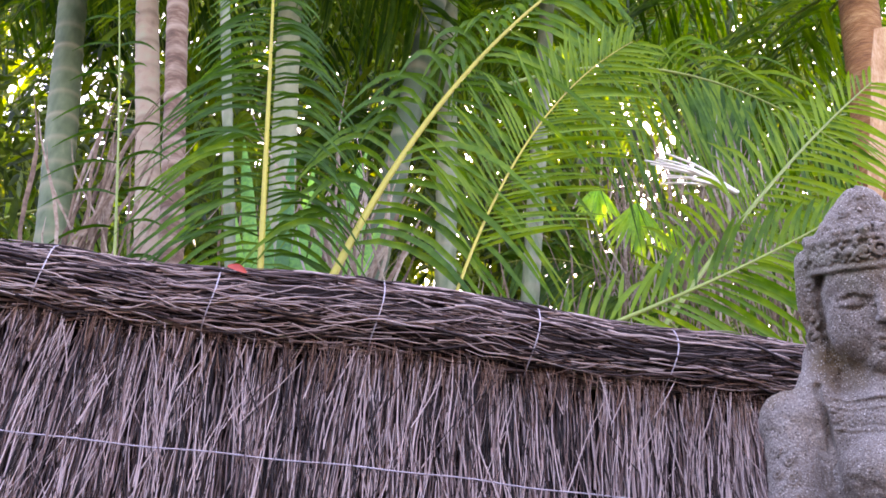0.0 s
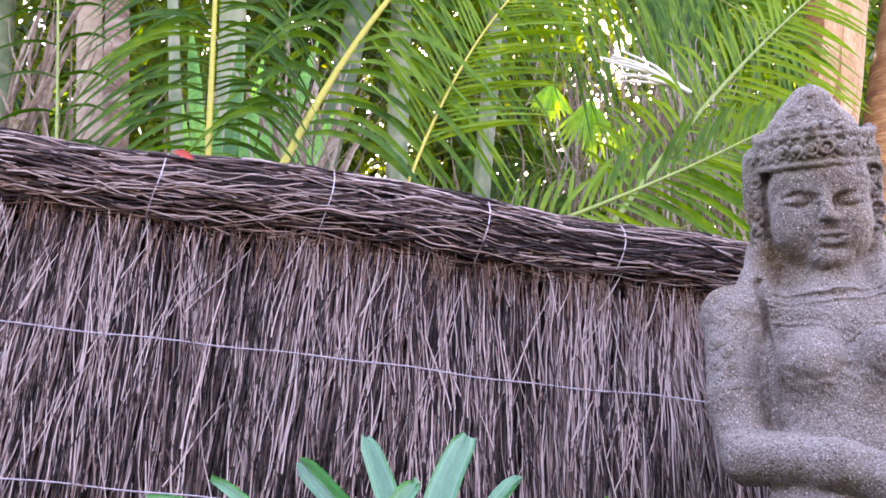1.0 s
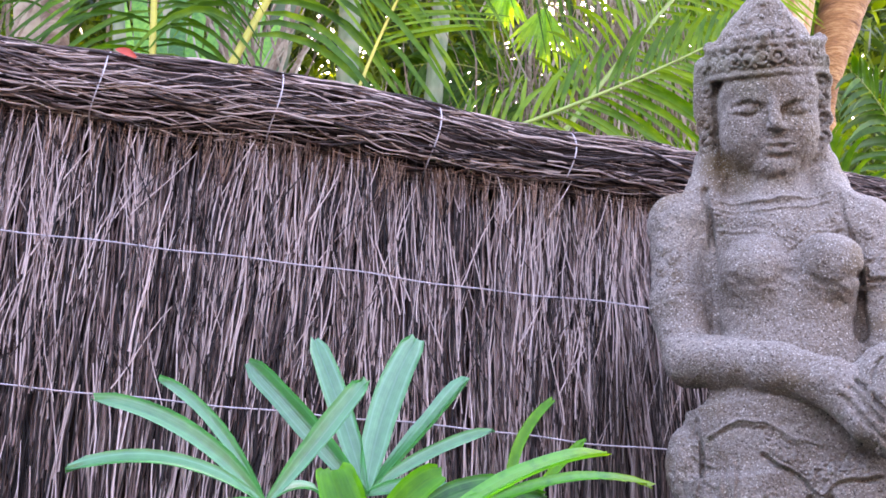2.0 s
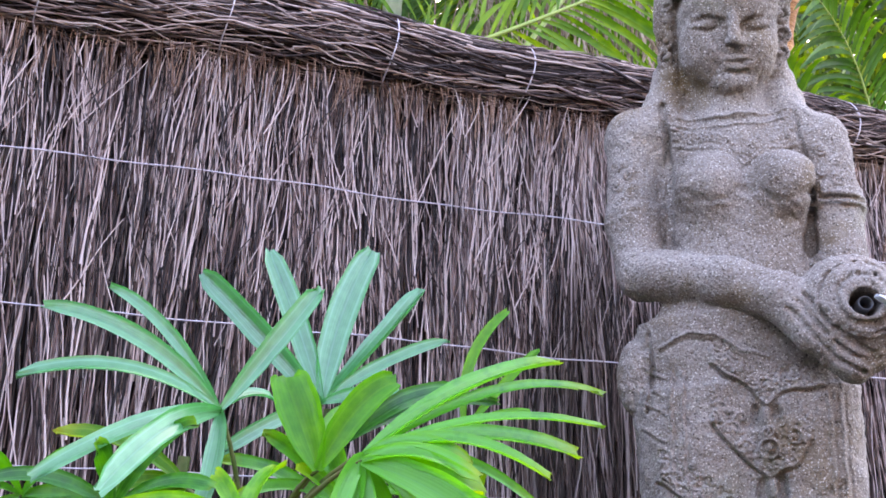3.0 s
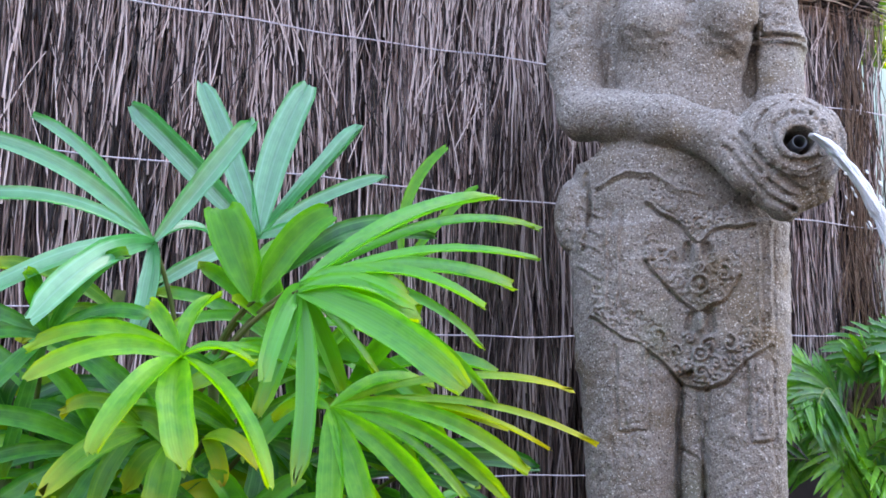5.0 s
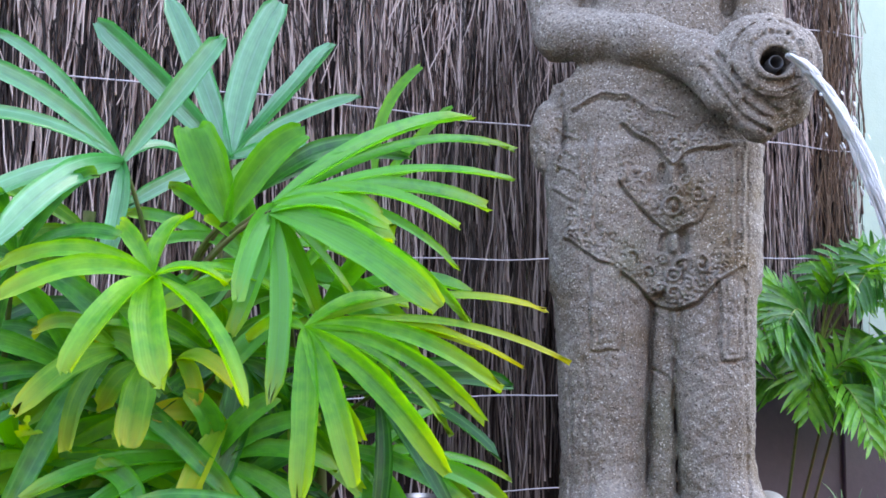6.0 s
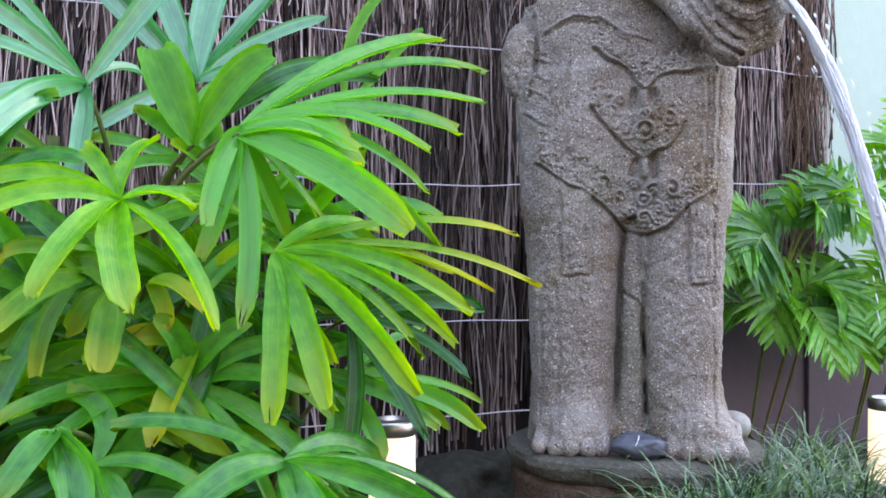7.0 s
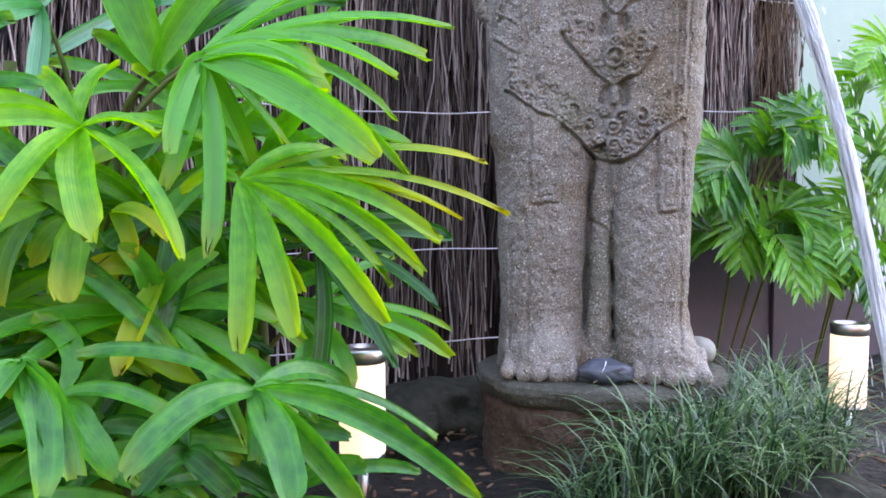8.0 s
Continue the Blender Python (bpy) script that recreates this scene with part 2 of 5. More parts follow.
M_WATER = bpy.data.materials.new("running_water")
M_WATER.use_nodes = True
wt = M_WATER.node_tree
wb = wt.nodes["Principled BSDF"]
wb.inputs["Base Color"].default_value = (0.93, 0.96, 1.0, 1)
wb.inputs["Roughness"].default_value = 0.28
wb.inputs["Transmission Weight"].default_value = 0.34
wb.inputs["IOR"].default_value = 1.33
wno = wt.nodes.new("ShaderNodeTexNoise")
wno.inputs["Scale"].default_value = 70
wbp = wt.nodes.new("ShaderNodeBump")
wbp.inputs["Strength"].default_value, wbp.inputs["Distance"].default_value = 0.5, 0.005
wt.links.new(wno.outputs[0], wbp.inputs["Height"])
wt.links.new(wbp.outputs[0], wb.inputs["Normal"])


# ---- mesh tools ----
def mesh_of(name, verts, quads, mat, smooth=True, along=None, across=None):
    """A mesh from an array of points and an array of quads or triangles."""
    verts, quads = np.asarray(verts, np.float32), np.asarray(quads, np.int32)
    me = bpy.data.meshes.new(name)
    me.vertices.add(len(verts))
    me.vertices.foreach_set("co", verts.ravel())
    k = quads.shape[1]
    me.loops.add(quads.size)
    me.loops.foreach_set("vertex_index", quads.ravel())
    me.polygons.add(len(quads))
    me.polygons.foreach_set("loop_start", np.arange(0, quads.size, k, dtype=np.int32))
    me.polygons.foreach_set("use_smooth", np.full(len(quads), smooth))
    if along is not None:
        me.attributes.new("along", "FLOAT", "POINT").data.foreach_set("value", np.asarray(along, np.float32))
    if across is not None:
        me.attributes.new("across", "FLOAT", "POINT").data.foreach_set("value", np.asarray(across, np.float32))
    me.update(calc_edges=True)
    me.materials.append(mat)
    return me


def part(name, me, parent, label="", kind=""):
    ob = new(name, me)
    ob.parent = parent
    if label:
        ob["label"] = label
    if kind:
        ob["kind"] = kind
    return ob


def thing(name, label, category, me=None, at=None, group="", kind=""):
    ob = tagged(new(name, me), label, category, group, kind)
    if at is not None:
        ob.matrix_world = at
    return ob


def tubes(paths, radii, sides=5):
    """Points and quads of round rods along paths (n, k, 3), with radii (n, k)."""
    paths, radii = np.asarray(paths, float), np.asarray(radii, float)
    n, k, _ = paths.shape
    tan = np.gradient(paths, axis=1)
    tan /= np.linalg.norm(tan, axis=2, keepdims=True) + 1e-9
    ref = np.where(np.abs(tan[:, :1, 2:3]) > 0.8, np.array([1.0, 0, 0]), np.array([0, 0, 1.0]))
    a = np.cross(tan, np.broadcast_to(ref, tan.shape))
    a /= np.linalg.norm(a, axis=2, keepdims=True) + 1e-9
    b = np.cross(tan, a)
    th = np.arange(sides) * 2 * np.pi / sides
    ring = a[:, :, None] * np.cos(th)[:, None] + b[:, :, None] * np.sin(th)[:, None]
    V = (paths[:, :, None] + ring * radii[:, :, None, None]).reshape(-1, 3)
    i, j, s = np.meshgrid(np.arange(n), np.arange(k - 1), np.arange(sides), indexing="ij")
    base, s2 = (i * k + j) * sides, (s + 1) % sides
    Q = np.stack([base + s, base + s2, base + sides + s2, base + sides + s], -1).reshape(-1, 4)
    return V, Q


def blades(paths, sidev, widths, fold=0.2, up=None):
    """Points and quads of folded strips along paths (n, k, 3); sidev (n, k, 3) points across, widths (n, k)."""
    paths, sidev, widths = np.asarray(paths, float), np.asarray(sidev, float), np.asarray(widths, float)
    n, k, _ = paths.shape
    tan = np.gradient(paths, axis=1)
    nor = np.cross(tan, sidev)
    nor /= np.linalg.norm(nor, axis=2, keepdims=True) + 1e-9
    w = widths[:, :, None] / 2
    V = np.stack([paths - sidev * w + nor * w * fold, paths - nor * w * fold * 0.6, paths + sidev * w + nor * w * fold], 2).reshape(-1, 3)
    i, j, s = np.meshgrid(np.arange(n), np.arange(k - 1), np.arange(2), indexing="ij")
    base = (i * k + j) * 3 + s
    Q = np.stack([base, base + 1, base + 4, base + 3], -1).reshape(-1, 4)
    al = np.broadcast_to(np.linspace(0, 1, k)[None, :, None], (n, k, 3)).ravel()
    return V, Q, al


def pleated(paths, sidev, widths, fold=0.2):
    """Like blades(), with three pleats along each strip."""
    paths, sidev, widths = np.asarray(paths, float), np.asarray(sidev, float), np.asarray(widths, float)
    n, k, _ = paths.shape
    nor = np.cross(np.gradient(paths, axis=1), sidev)
    nor /= np.linalg.norm(nor, axis=2, keepdims=True) + 1e-9
    w = widths[:, :, None] / 2
    rows = [paths + sidev * w * u + nor * w * fold * h for u, h in ((-1, 0.9), (-0.66, 0.15), (-0.33, 0.35), (0, -0.5), (0.33, 0.35), (0.66, 0.15), (1, 0.9))]
    V = np.stack(rows, 2).reshape(-1, 3)
    i, j, s = np.meshgrid(np.arange(n), np.arange(k - 1), np.arange(6), indexing="ij")
    base = (i * k + j) * 7 + s
    Q = np.stack([base, base + 1, base + 8, base + 7], -1).reshape(-1, 4)
    return V, Q, np.broadcast_to(np.linspace(0, 1, k)[None, :, None], (n, k, 7)).ravel()


def merge(*sets):
    V, Q, o = [], [], 0
    for v, q in sets:
        V.append(v)
        Q.append(q + o)
        o += len(v)
    return np.concatenate(V), np.concatenate(Q)


def lathe(profile, sides=32, wob=0.0, seed=0):
    """A turned form from (radius, height) pairs, closed where the radius is nought."""
    pr = np.array(profile, float)
    th = np.arange(sides) * 2 * np.pi / sides
    r = pr[:, :1] * (1 + wob * np.sin(3 * th + seed)[None] + wob * 0.6 * np.sin(7 * th + 2 * seed + pr[:, 1:] * 20))
    V = np.stack([r * np.cos(th), r * np.sin(th), np.broadcast_to(pr[:, 1:], r.shape)], -1).reshape(-1, 3)
    i, s = np.meshgrid(np.arange(len(pr) - 1), np.arange(sides), indexing="ij")
    s2 = (s + 1) % sides
    Q = np.stack([i * sides + s, i * sides + s2, (i + 1) * sides + s2, (i + 1) * sides + s], -1).reshape(-1, 4)
    return V, Q


def lump(name, size, mat, seed, rough=0.15, cuts=4):
    """A rounded stone."""
    bm = bmesh.new()
    bmesh.ops.create_icosphere(bm, subdivisions=cuts, radius=1)
    for v in bm.verts:
        p = v.co.copy()
        k = 1 + rough * noise.noise(p * 1.4 + Vector((seed, 0, 0))) + rough * 0.4 * noise.noise(p * 4 + Vector((0, seed, 0)))
        v.co = Vector((p.x * size[0], p.y * size[1], p.z * size[2])) * k
    for f in bm.faces:
        f.smooth = True
    me = bpy.data.meshes.new(name)
    bm.to_mesh(me)
    bm.free()
    me.materials.append(mat)
    return me


def box(name, lo, hi, mat, bevel=0.004):
    bm = bmesh.new()
    bmesh.ops.create_cube(bm, size=1)
    for v in bm.verts:
        v.co = Vector([(lo[i] + hi[i]) / 2 + v.co[i] * (hi[i] - lo[i]) for i in range(3)])
    bmesh.ops.bevel(bm, geom=bm.edges[:], offset=bevel, segments=2, affect="EDGES")
    me = bpy.data.meshes.new(name)
    bm.to_mesh(me)
    bm.free()
    me.materials.append(mat)
    return me


# ---- ground ----
GZ = -0.03
gx = np.concatenate([np.linspace(-400, -4, 14), np.linspace(-3.5, 5, 120), np.linspace(6, 400, 14)])
gy = np.concatenate([np.linspace(-400, -4, 14), np.linspace(-3, 6, 120), np.linspace(7, 400, 14)])
GX, GY = np.meshgrid(gx, gy, indexing="ij")
GH = np.array([[noise.noise(Vector((x * 2.2, y * 2.2, 0))) * 0.02 + noise.noise(Vector((x * 9, y * 9, 3))) * 0.008 if abs(x) < 6 and abs(y) < 8 else 0.0 for y in gy] for x in gx])
i, j = np.meshgrid(np.arange(len(gx) - 1), np.arange(len(gy) - 1), indexing="ij")
c = i * len(gy) + j
ground = thing("ground", "dark damp garden soil with bark and stones", "ground",
               mesh_of("ground", np.stack([GX, GY, GH + GZ], -1).reshape(-1, 3), np.stack([c, c + len(gy), c + len(gy) + 1, c + 1], -1).reshape(-1, 4), M_SOIL), kind="structure")

# ---- brushwood fence ----
FY, X0, X1 = 2.0, -1.5, 2.16
fence = thing("brushwood_fence", "brown brushwood fence of upright twigs with a rolled cap", "fence", kind="structure")
part("backing", box("backing", (X0, FY + 0.045, GZ - 0.02), (X1 - 0.02, FY + 0.12, 1.60), M_THATCH_SHADE), fence, "packed brushwood backing, shade between the twigs painted near-black")


def brush(n, y_lo, y_hi, zlo, zhi, length, rad, lean, seed):
    r = np.random.default_rng(seed)
    k = 8
    x = r.uniform(X0, X1 - 0.01, n)
    # sticks gather in bunches
    x = x + 0.011 * np.sin(x * 120 + 3 * np.sin(x * 17)) + 0.012 * np.sin(x * 37)
    z0 = r.uniform(zlo, zhi, n)
    ln = r.uniform(*length, n)
    z1 = np.minimum(z0 + ln, 1.60 + r.uniform(-0.06, 0.03, n))
    t = np.linspace(0, 1, k)
    tilt = r.normal(0, lean, n) + 0.04 * np.sin(x * 9)
    zz = z0[:, None] + (z1 - z0)[:, None] * t
    ph = r.uniform(0, 6.3, (2, n, 1))
    xx = x[:, None] + tilt[:, None] * (zz - z0[:, None]) + 0.006 * np.sin(zz * 9 + ph[0]) + 0.0035 * np.sin(zz * 29 + ph[1])
    yy = FY + r.uniform(y_lo, y_hi, n)[:, None] + 0.008 * np.sin(zz * 6 + ph[1]) - 0.012 * np.clip((zz - 1.35) / 0.25, 0, 1)
    xx = np.clip(xx, X0, X1 + 0.004 * np.sin(ph[0] * 5))
    R = r.uniform(*rad, n)[:, None] * np.linspace(1.0, 0.55, k)
    return tubes(np.stack([xx, yy, zz], -1), R, 4)


inner = brush(2500, 0.02, 0.05, -0.05, 1.1, (0.5, 1.3), (0.0018, 0.0038), 0.03, 11)
mid = brush(2700, 0.0, 0.03, -0.05, 1.25, (0.35, 1.0), (0.0013, 0.0031), 0.055, 12)
outer = brush(2300, -0.014, 0.012, -0.04, 1.35, (0.2, 0.75), (0.0011, 0.0026), 0.062, 13)
fine = brush(2200, -0.022, 0.0, 0.9, 1.5, (0.06, 0.22), (0.0009, 0.0018), 0.26, 14)
TV, TQ = merge(inner, mid, outer, fine)
# shade round the statue painted into the brushwood, with an uneven edge
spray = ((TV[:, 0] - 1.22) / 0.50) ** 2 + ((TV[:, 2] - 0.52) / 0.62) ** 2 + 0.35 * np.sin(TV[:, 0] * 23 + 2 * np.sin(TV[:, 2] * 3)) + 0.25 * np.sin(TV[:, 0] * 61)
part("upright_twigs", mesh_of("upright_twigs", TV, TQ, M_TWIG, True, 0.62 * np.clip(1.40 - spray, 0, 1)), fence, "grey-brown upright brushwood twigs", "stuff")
M_MAT = material("matted_bark", [(0.045, 0.022, 0.014), (0.12, 0.066, 0.040), (0.23, 0.15, 0.10)], (14, 130), (3, 3, 0.5), rough=0.9, bump=0.8, bump_scale=140)
bq = np.random.default_rng(21)
bn = 260
bz = np.sort(bq.uniform(0.05, 1.3, (bn, 1)), 0) + bq.uniform(0.12, 0.34, (bn, 1)) * np.linspace(0, 1, 9)
bxx = 2.03 + bq.normal(0, 0.034, (bn, 1)) + bq.normal(0, 0.02, (bn, 1)) * np.linspace(-1, 1, 9) + 0.004 * np.sin(bz * 31 + bq.uniform(0, 6, (bn, 1)))
part("matted_twigs", mesh_of("matted_twigs", *tubes(np.stack([bxx, FY - 0.020 + bq.uniform(-0.008, 0.010, (bn, 1)) + 0.004 * np.sin(bz * 23), bz], -1), bq.uniform(0.0010, 0.0026, (bn, 1)) * np.linspace(1, 0.6, 9), 5), M_MAT), fence, "matted brown twigs and bark", "stuff")
part("bark_fibres", mesh_of("bark_fibres", *brush(1100, -0.030, -0.004, 1.43, 1.55, (0.05, 0.14), (0.0007, 0.0014), 0.12, 15), M_FIBRE), fence, "reddish bark fibres under the cap", "stuff")


def cap_line(x):
    """The middle of the rolled cap: depth and height."""
    return FY + 0.01, 1.632 + 0.008 * np.sin(x * 3.1 + 0.6) + 0.006 * np.sin(x * 7.3)


def cap_radius(x):
    return 0.088 + 0.006 * np.sin(x * 4.3 + 1.0) + 0.004 * np.sin(x * 11 + 2)


cap = thing("fence_cap_roll", "long roll of dark twigs tied along the fence top", "fence cap", kind="structure")
cx = np.linspace(X0, X1 - 0.03, 90)
cyy, czz = cap_line(cx)
part("core", mesh_of("core", *tubes(np.stack([cx, np.full_like(cx, cyy), czz], -1)[None], (cap_radius(cx) * 0.86)[None], 14), M_THATCH_SHADE), cap, "inner bundle, shade among the cap twigs painted near-black")
r = np.random.default_rng(21)
n, k = 2500, 15
s = np.linspace(-0.5, 0.5, k)
x = (r.uniform(X0, X1 - 0.05, n)[:, None] + r.uniform(0.15, 0.6, n)[:, None] * s)
x = np.clip(x, X0, X1 + 0.02)
th = r.uniform(0, 2 * np.pi, n)[:, None] + r.normal(0, 0.22, n)[:, None] * s * 2 + 0.07 * np.sin(x * r.uniform(9, 30, n)[:, None] + r.uniform(0, 6, n)[:, None]) + 0.035 * np.sin(x * r.uniform(35, 70, n)[:, None] + r.uniform(0, 6, n)[:, None])
dd = cap_radius(x) * r.uniform(0.86, 1.07, n)[:, None] + 0.005 * np.sin(x * 25 + r.uniform(0, 6, n)[:, None])
cy2, cz2 = cap_line(x)
P = np.stack([x, cy2 - dd * np.cos(th), cz2 + dd * np.sin(th)], -1)
part("cap_twigs", mesh_of("cap_twigs", *tubes(P, np.where(r.random(n) < 0.12, r.uniform(0.003, 0.0045, n), r.uniform(0.0010, 0.0029, n))[:, None] * np.linspace(1, 0.6, k), 5), M_TWIG_CAP), cap, "long dark interwoven twigs", "stuff")
for tx in (-1.32, -0.95, -0.58, -0.21, 0.165, 0.535, 0.88, 1.25, 1.60, 1.83, 2.055):
    a = np.linspace(0, 2 * np.pi, 25)
    cy3, cz3 = cap_line(np.array(tx))
    rr = cap_radius(tx) + 0.006
    loop = np.stack([tx + 0.012 * np.sin(a) + 0.004 * np.cos(3 * a), cy3 - rr * np.cos(a), cz3 + rr * np.sin(a)], -1)
    part("tie_wire", mesh_of("tie_wire", *tubes(loop[None], np.full((1, 25), 0.0016), 6), M_WIRE), cap, "grey galvanised tie wire")

for wz, dip in ((1.271, 0.0), (0.955, 0.016), (0.655, 0.030), (0.326, 0.0), (0.112, -0.005)):
    wx = np.linspace(X0, X1 - 0.01, 110)
    z = wz - dip * np.exp(-((wx - 0.95) / 0.45) ** 2) + 0.003 * np.sin(wx * 6.5 + wz * 30) + 0.0016 * np.sin(wx * 23 + wz * 9)
    y = FY - 0.022 + 0.003 * np.sin(wx * 11 + wz * 50)
    part("fence_wire", mesh_of("fence_wire", *tubes(np.stack([wx, y, z], -1)[None], np.full((1, 110), 0.0017), 6), M_WIRE), fence, "thin grey galvanised wire")

red = thing("fallen_leaf", "small red fallen leaf lying on the twig cap", "leaf",
            mesh_of("fallen_leaf", *blades([[[-0.025 + 0.05 * q, 0, 0.006 * math.sin(3 * q)] for q in np.linspace(0, 1, 7)]], [[[0, 0.8, 0.6]] * 7], [[0.004, 0.012, 0.017, 0.018, 0.014, 0.008, 0.001]])[:2], M_RED), at=pose(-0.166, 1.924, 1.684, 58, 14, 8))

# ---- wall and panels beyond the fence ----
wall = thing("wall_east", "pale green rendered garden wall", "wall", box("wall_east", (2.0, 2.42, GZ - 0.05), (6.0, 2.6, 1.62), M_WALL), kind="structure")
panel = thing("edging_panel", "low plum-brown metal panels below the fence", "panel", kind="structure")
part("panel_sheet", box("panel_sheet", (1.42, 1.925, GZ - 0.03), (1.985, 1.955, 0.36), M_PANEL), panel)
part("panel_sheet", box("panel_sheet", (1.995, 1.925, GZ - 0.03), (2.75, 1.955, 0.36), M_PANEL), panel)
part("joint_strip", box("joint_strip", (1.978, 1.915, GZ - 0.03), (2.002, 1.9245, 0.36), M_PANEL, 0.002), panel)

# unseen screens, added to hold back low sky light from the open sides
thing("wall_south", "plain unseen screen closing the court, added to cut low sky light", "wall", box("wall_south", (-5.0, -4.2, GZ - 0.05), (6.0, -4.0, 2.6), M_SKY_SCREEN), kind="structure")
thing("wall_west", "plain unseen screen closing the court, added to cut low sky light", "wall", box("wall_west", (-4.2, -3.99, GZ - 0.05), (-4.0, 2.3, 2.6), M_SKY_SCREEN), kind="structure")

# ---- statue ----
VOX = 0.0027
SX, SY, SZ = np.arange(-0.30, 0.34, VOX), np.arange(-0.31, 0.20, VOX), np.arange(0.085, 1.86, VOX)
FIELD = np.full((len(SX), len(SY), len(SZ)), 1.0, np.float32)


def span(axis, lo, hi):
    a = max(0, int((lo - axis[0]) / VOX) - 1)
    return slice(a, max(a + 1, min(len(axis), int((hi - axis[0]) / VOX) + 3)))


# the head's own axes: bowed forward and leaning a little to the jug's side
HEAD_AT = np.array((0.037, -0.047, 1.533))
HEAD_TURN = np.array(Euler((0, radians(5), 0)).to_matrix() @ Euler((radians(27), 0, 0)).to_matrix())
BOWED = False


def sculpt(lo, hi, dist, k=0.02, cut=False):
    """Adds (or cuts away) a form inside the box lo..hi, blended over k metres."""
    g = k + 0.02
    if BOWED:
        corners = np.array([HEAD_AT + HEAD_TURN @ np.array(c) for c in itertools.product(*zip(lo, hi))])
        lo, hi = corners.min(0), corners.max(0)
    a, b, c = span(SX, lo[0] - g, hi[0] + g), span(SY, lo[1] - g, hi[1] + g), span(SZ, lo[2] - g, hi[2] + g)
    X, Y, Z = SX[a][:, None, None], SY[b][None, :, None], SZ[c][None, None, :]
    if BOWED:
        U, V, W = X - HEAD_AT[0], Y - HEAD_AT[1], Z - HEAD_AT[2]
        X, Y, Z = (HEAD_TURN[0, i] * U + HEAD_TURN[1, i] * V + HEAD_TURN[2, i] * W for i in range(3))
    d = dist(X, Y, Z)
    f = FIELD[a, b, c]
    if cut:
        h = np.clip(0.5 - 0.5 * (f + d) / k, 0, 1)
        FIELD[a, b, c] = f * (1 - h) - d * h + k * h * (1 - h)
    else:
        h = np.clip(0.5 + 0.5 * (f - d) / k, 0, 1)
        FIELD[a, b, c] = f * (1 - h) + d * h - k * h * (1 - h)


def ball(p, r, k=0.02, cut=False):
    p, r = np.array(p), np.broadcast_to(np.array(r, float), (3,))
    m = r.min()

    def dist(X, Y, Z):
        q = np.sqrt(((X - p[0]) / r[0]) ** 2 + ((Y - p[1]) / r[1]) ** 2 + ((Z - p[2]) / r[2]) ** 2)
        return (q - 1) * m
    sculpt(p - r, p + r, dist, k, cut)


def limb(p, q, r1, r2, k=0.02, cut=False, flat=1.0):
    p, q = np.array(p, float), np.array(q, float)
    d = q - p
    L2 = d @ d
    m = max(r1, r2)

    def dist(X, Y, Z):
        t = np.clip(((X - p[0]) * d[0] + (Y - p[1]) * d[1] + (Z - p[2]) * d[2]) / L2, 0, 1)
        return np.sqrt((X - p[0] - t * d[0]) ** 2 + ((Y - p[1] - t * d[1]) / flat) ** 2 + (Z - p[2] - t * d[2]) ** 2) - (r1 + (r2 - r1) * t)
    sculpt(np.minimum(p, q) - m, np.maximum(p, q) + m, dist, k, cut)


def ring(p, axis, R, r, k=0.006, cut=False, flat=1.0):
    p, ax = np.array(p, float), np.array(axis, float)
    ax = ax / np.linalg.norm(ax)

    def dist(X, Y, Z):
        h = (X - p[0]) * ax[0] + (Y - p[1]) * ax[1] + (Z - p[2]) * ax[2]
        w = np.sqrt(np.maximum((X - p[0]) ** 2 + ((Y - p[1]) / flat) ** 2 + (Z - p[2]) ** 2 - h * h, 1e-9))
        return np.sqrt((w - R) ** 2 + h * h) - r
    sculpt(p - R - r, p + R + r, dist, k, cut)


def column(z0, z1, c0, c1, a0, a1, k=0.03, e=2.3):
    """A tapering upright form: middles c and half widths a as (x, y) at its foot and its head."""
    def dist(X, Y, Z):
        t = np.clip((Z - z0) / (z1 - z0), 0, 1)
        cx, cy = c0[0] + (c1[0] - c0[0]) * t, c0[1] + (c1[1] - c0[1]) * t
        ax, ay = a0[0] + (a1[0] - a0[0]) * t, a0[1] + (a1[1] - a0[1]) * t
        q = ((np.abs(X - cx) / ax) ** e + (np.abs(Y - cy) / ay) ** e) ** (1 / e)
        return np.maximum((q - 1) * np.minimum(ax, ay), np.maximum(z0 - Z, Z - z1))
    m = max(a0[0], a1[0], a0[1], a1[1]) + 0.05
    sculpt((-m, -m, z0), (m, m, z1), dist, k)


def skin(x, z, r, lo=-0.28, hi=0.1):
    """The front of the figure at (x, z)."""
    i, j = min(len(SX) - 1, max(0, int(round((x - SX[0]) / VOX)))), min(len(SZ) - 1, max(0, int(round((z - SZ[0]) / VOX))))
    col = np.where((FIELD[i, :, j] < 0) & (SY > lo))[0]
    return (SY[col[0]] if len(col) else 0.0) + r


def brow_skin(x, z):
    """The depth of the head's front at (x, z) in the head's own axes."""
    for y in np.arange(-0.17, 0.05, 0.0015):
        i, j, k = (int(round(v / VOX)) for v in HEAD_AT + HEAD_TURN @ np.array((x, y, z)) - (SX[0], SY[0], SZ[0]))
        if FIELD[i, j, k] < 0:
            return y
    return 0.0


def trace(points, r, sink=0.0, k=0.003, cut=False):
    """A raised or carved line over the head's front."""
    pts = [(x, brow_skin(x, z) + sink, z) for x, z in points]
    for p, q in zip(pts, pts[1:]):
        limb(p, q, r, r, k, cut)


def cord(points, r, k=0.003, lift=0.25, cut=False):
    """A raised or carved line over the front of the figure."""
    pts = [(x, skin(x, z, 0) + (-r * lift if not cut else 0.0), z) for x, z in points]
    for p, q in zip(pts, pts[1:]):
        limb(p, q, r, r, k, cut)


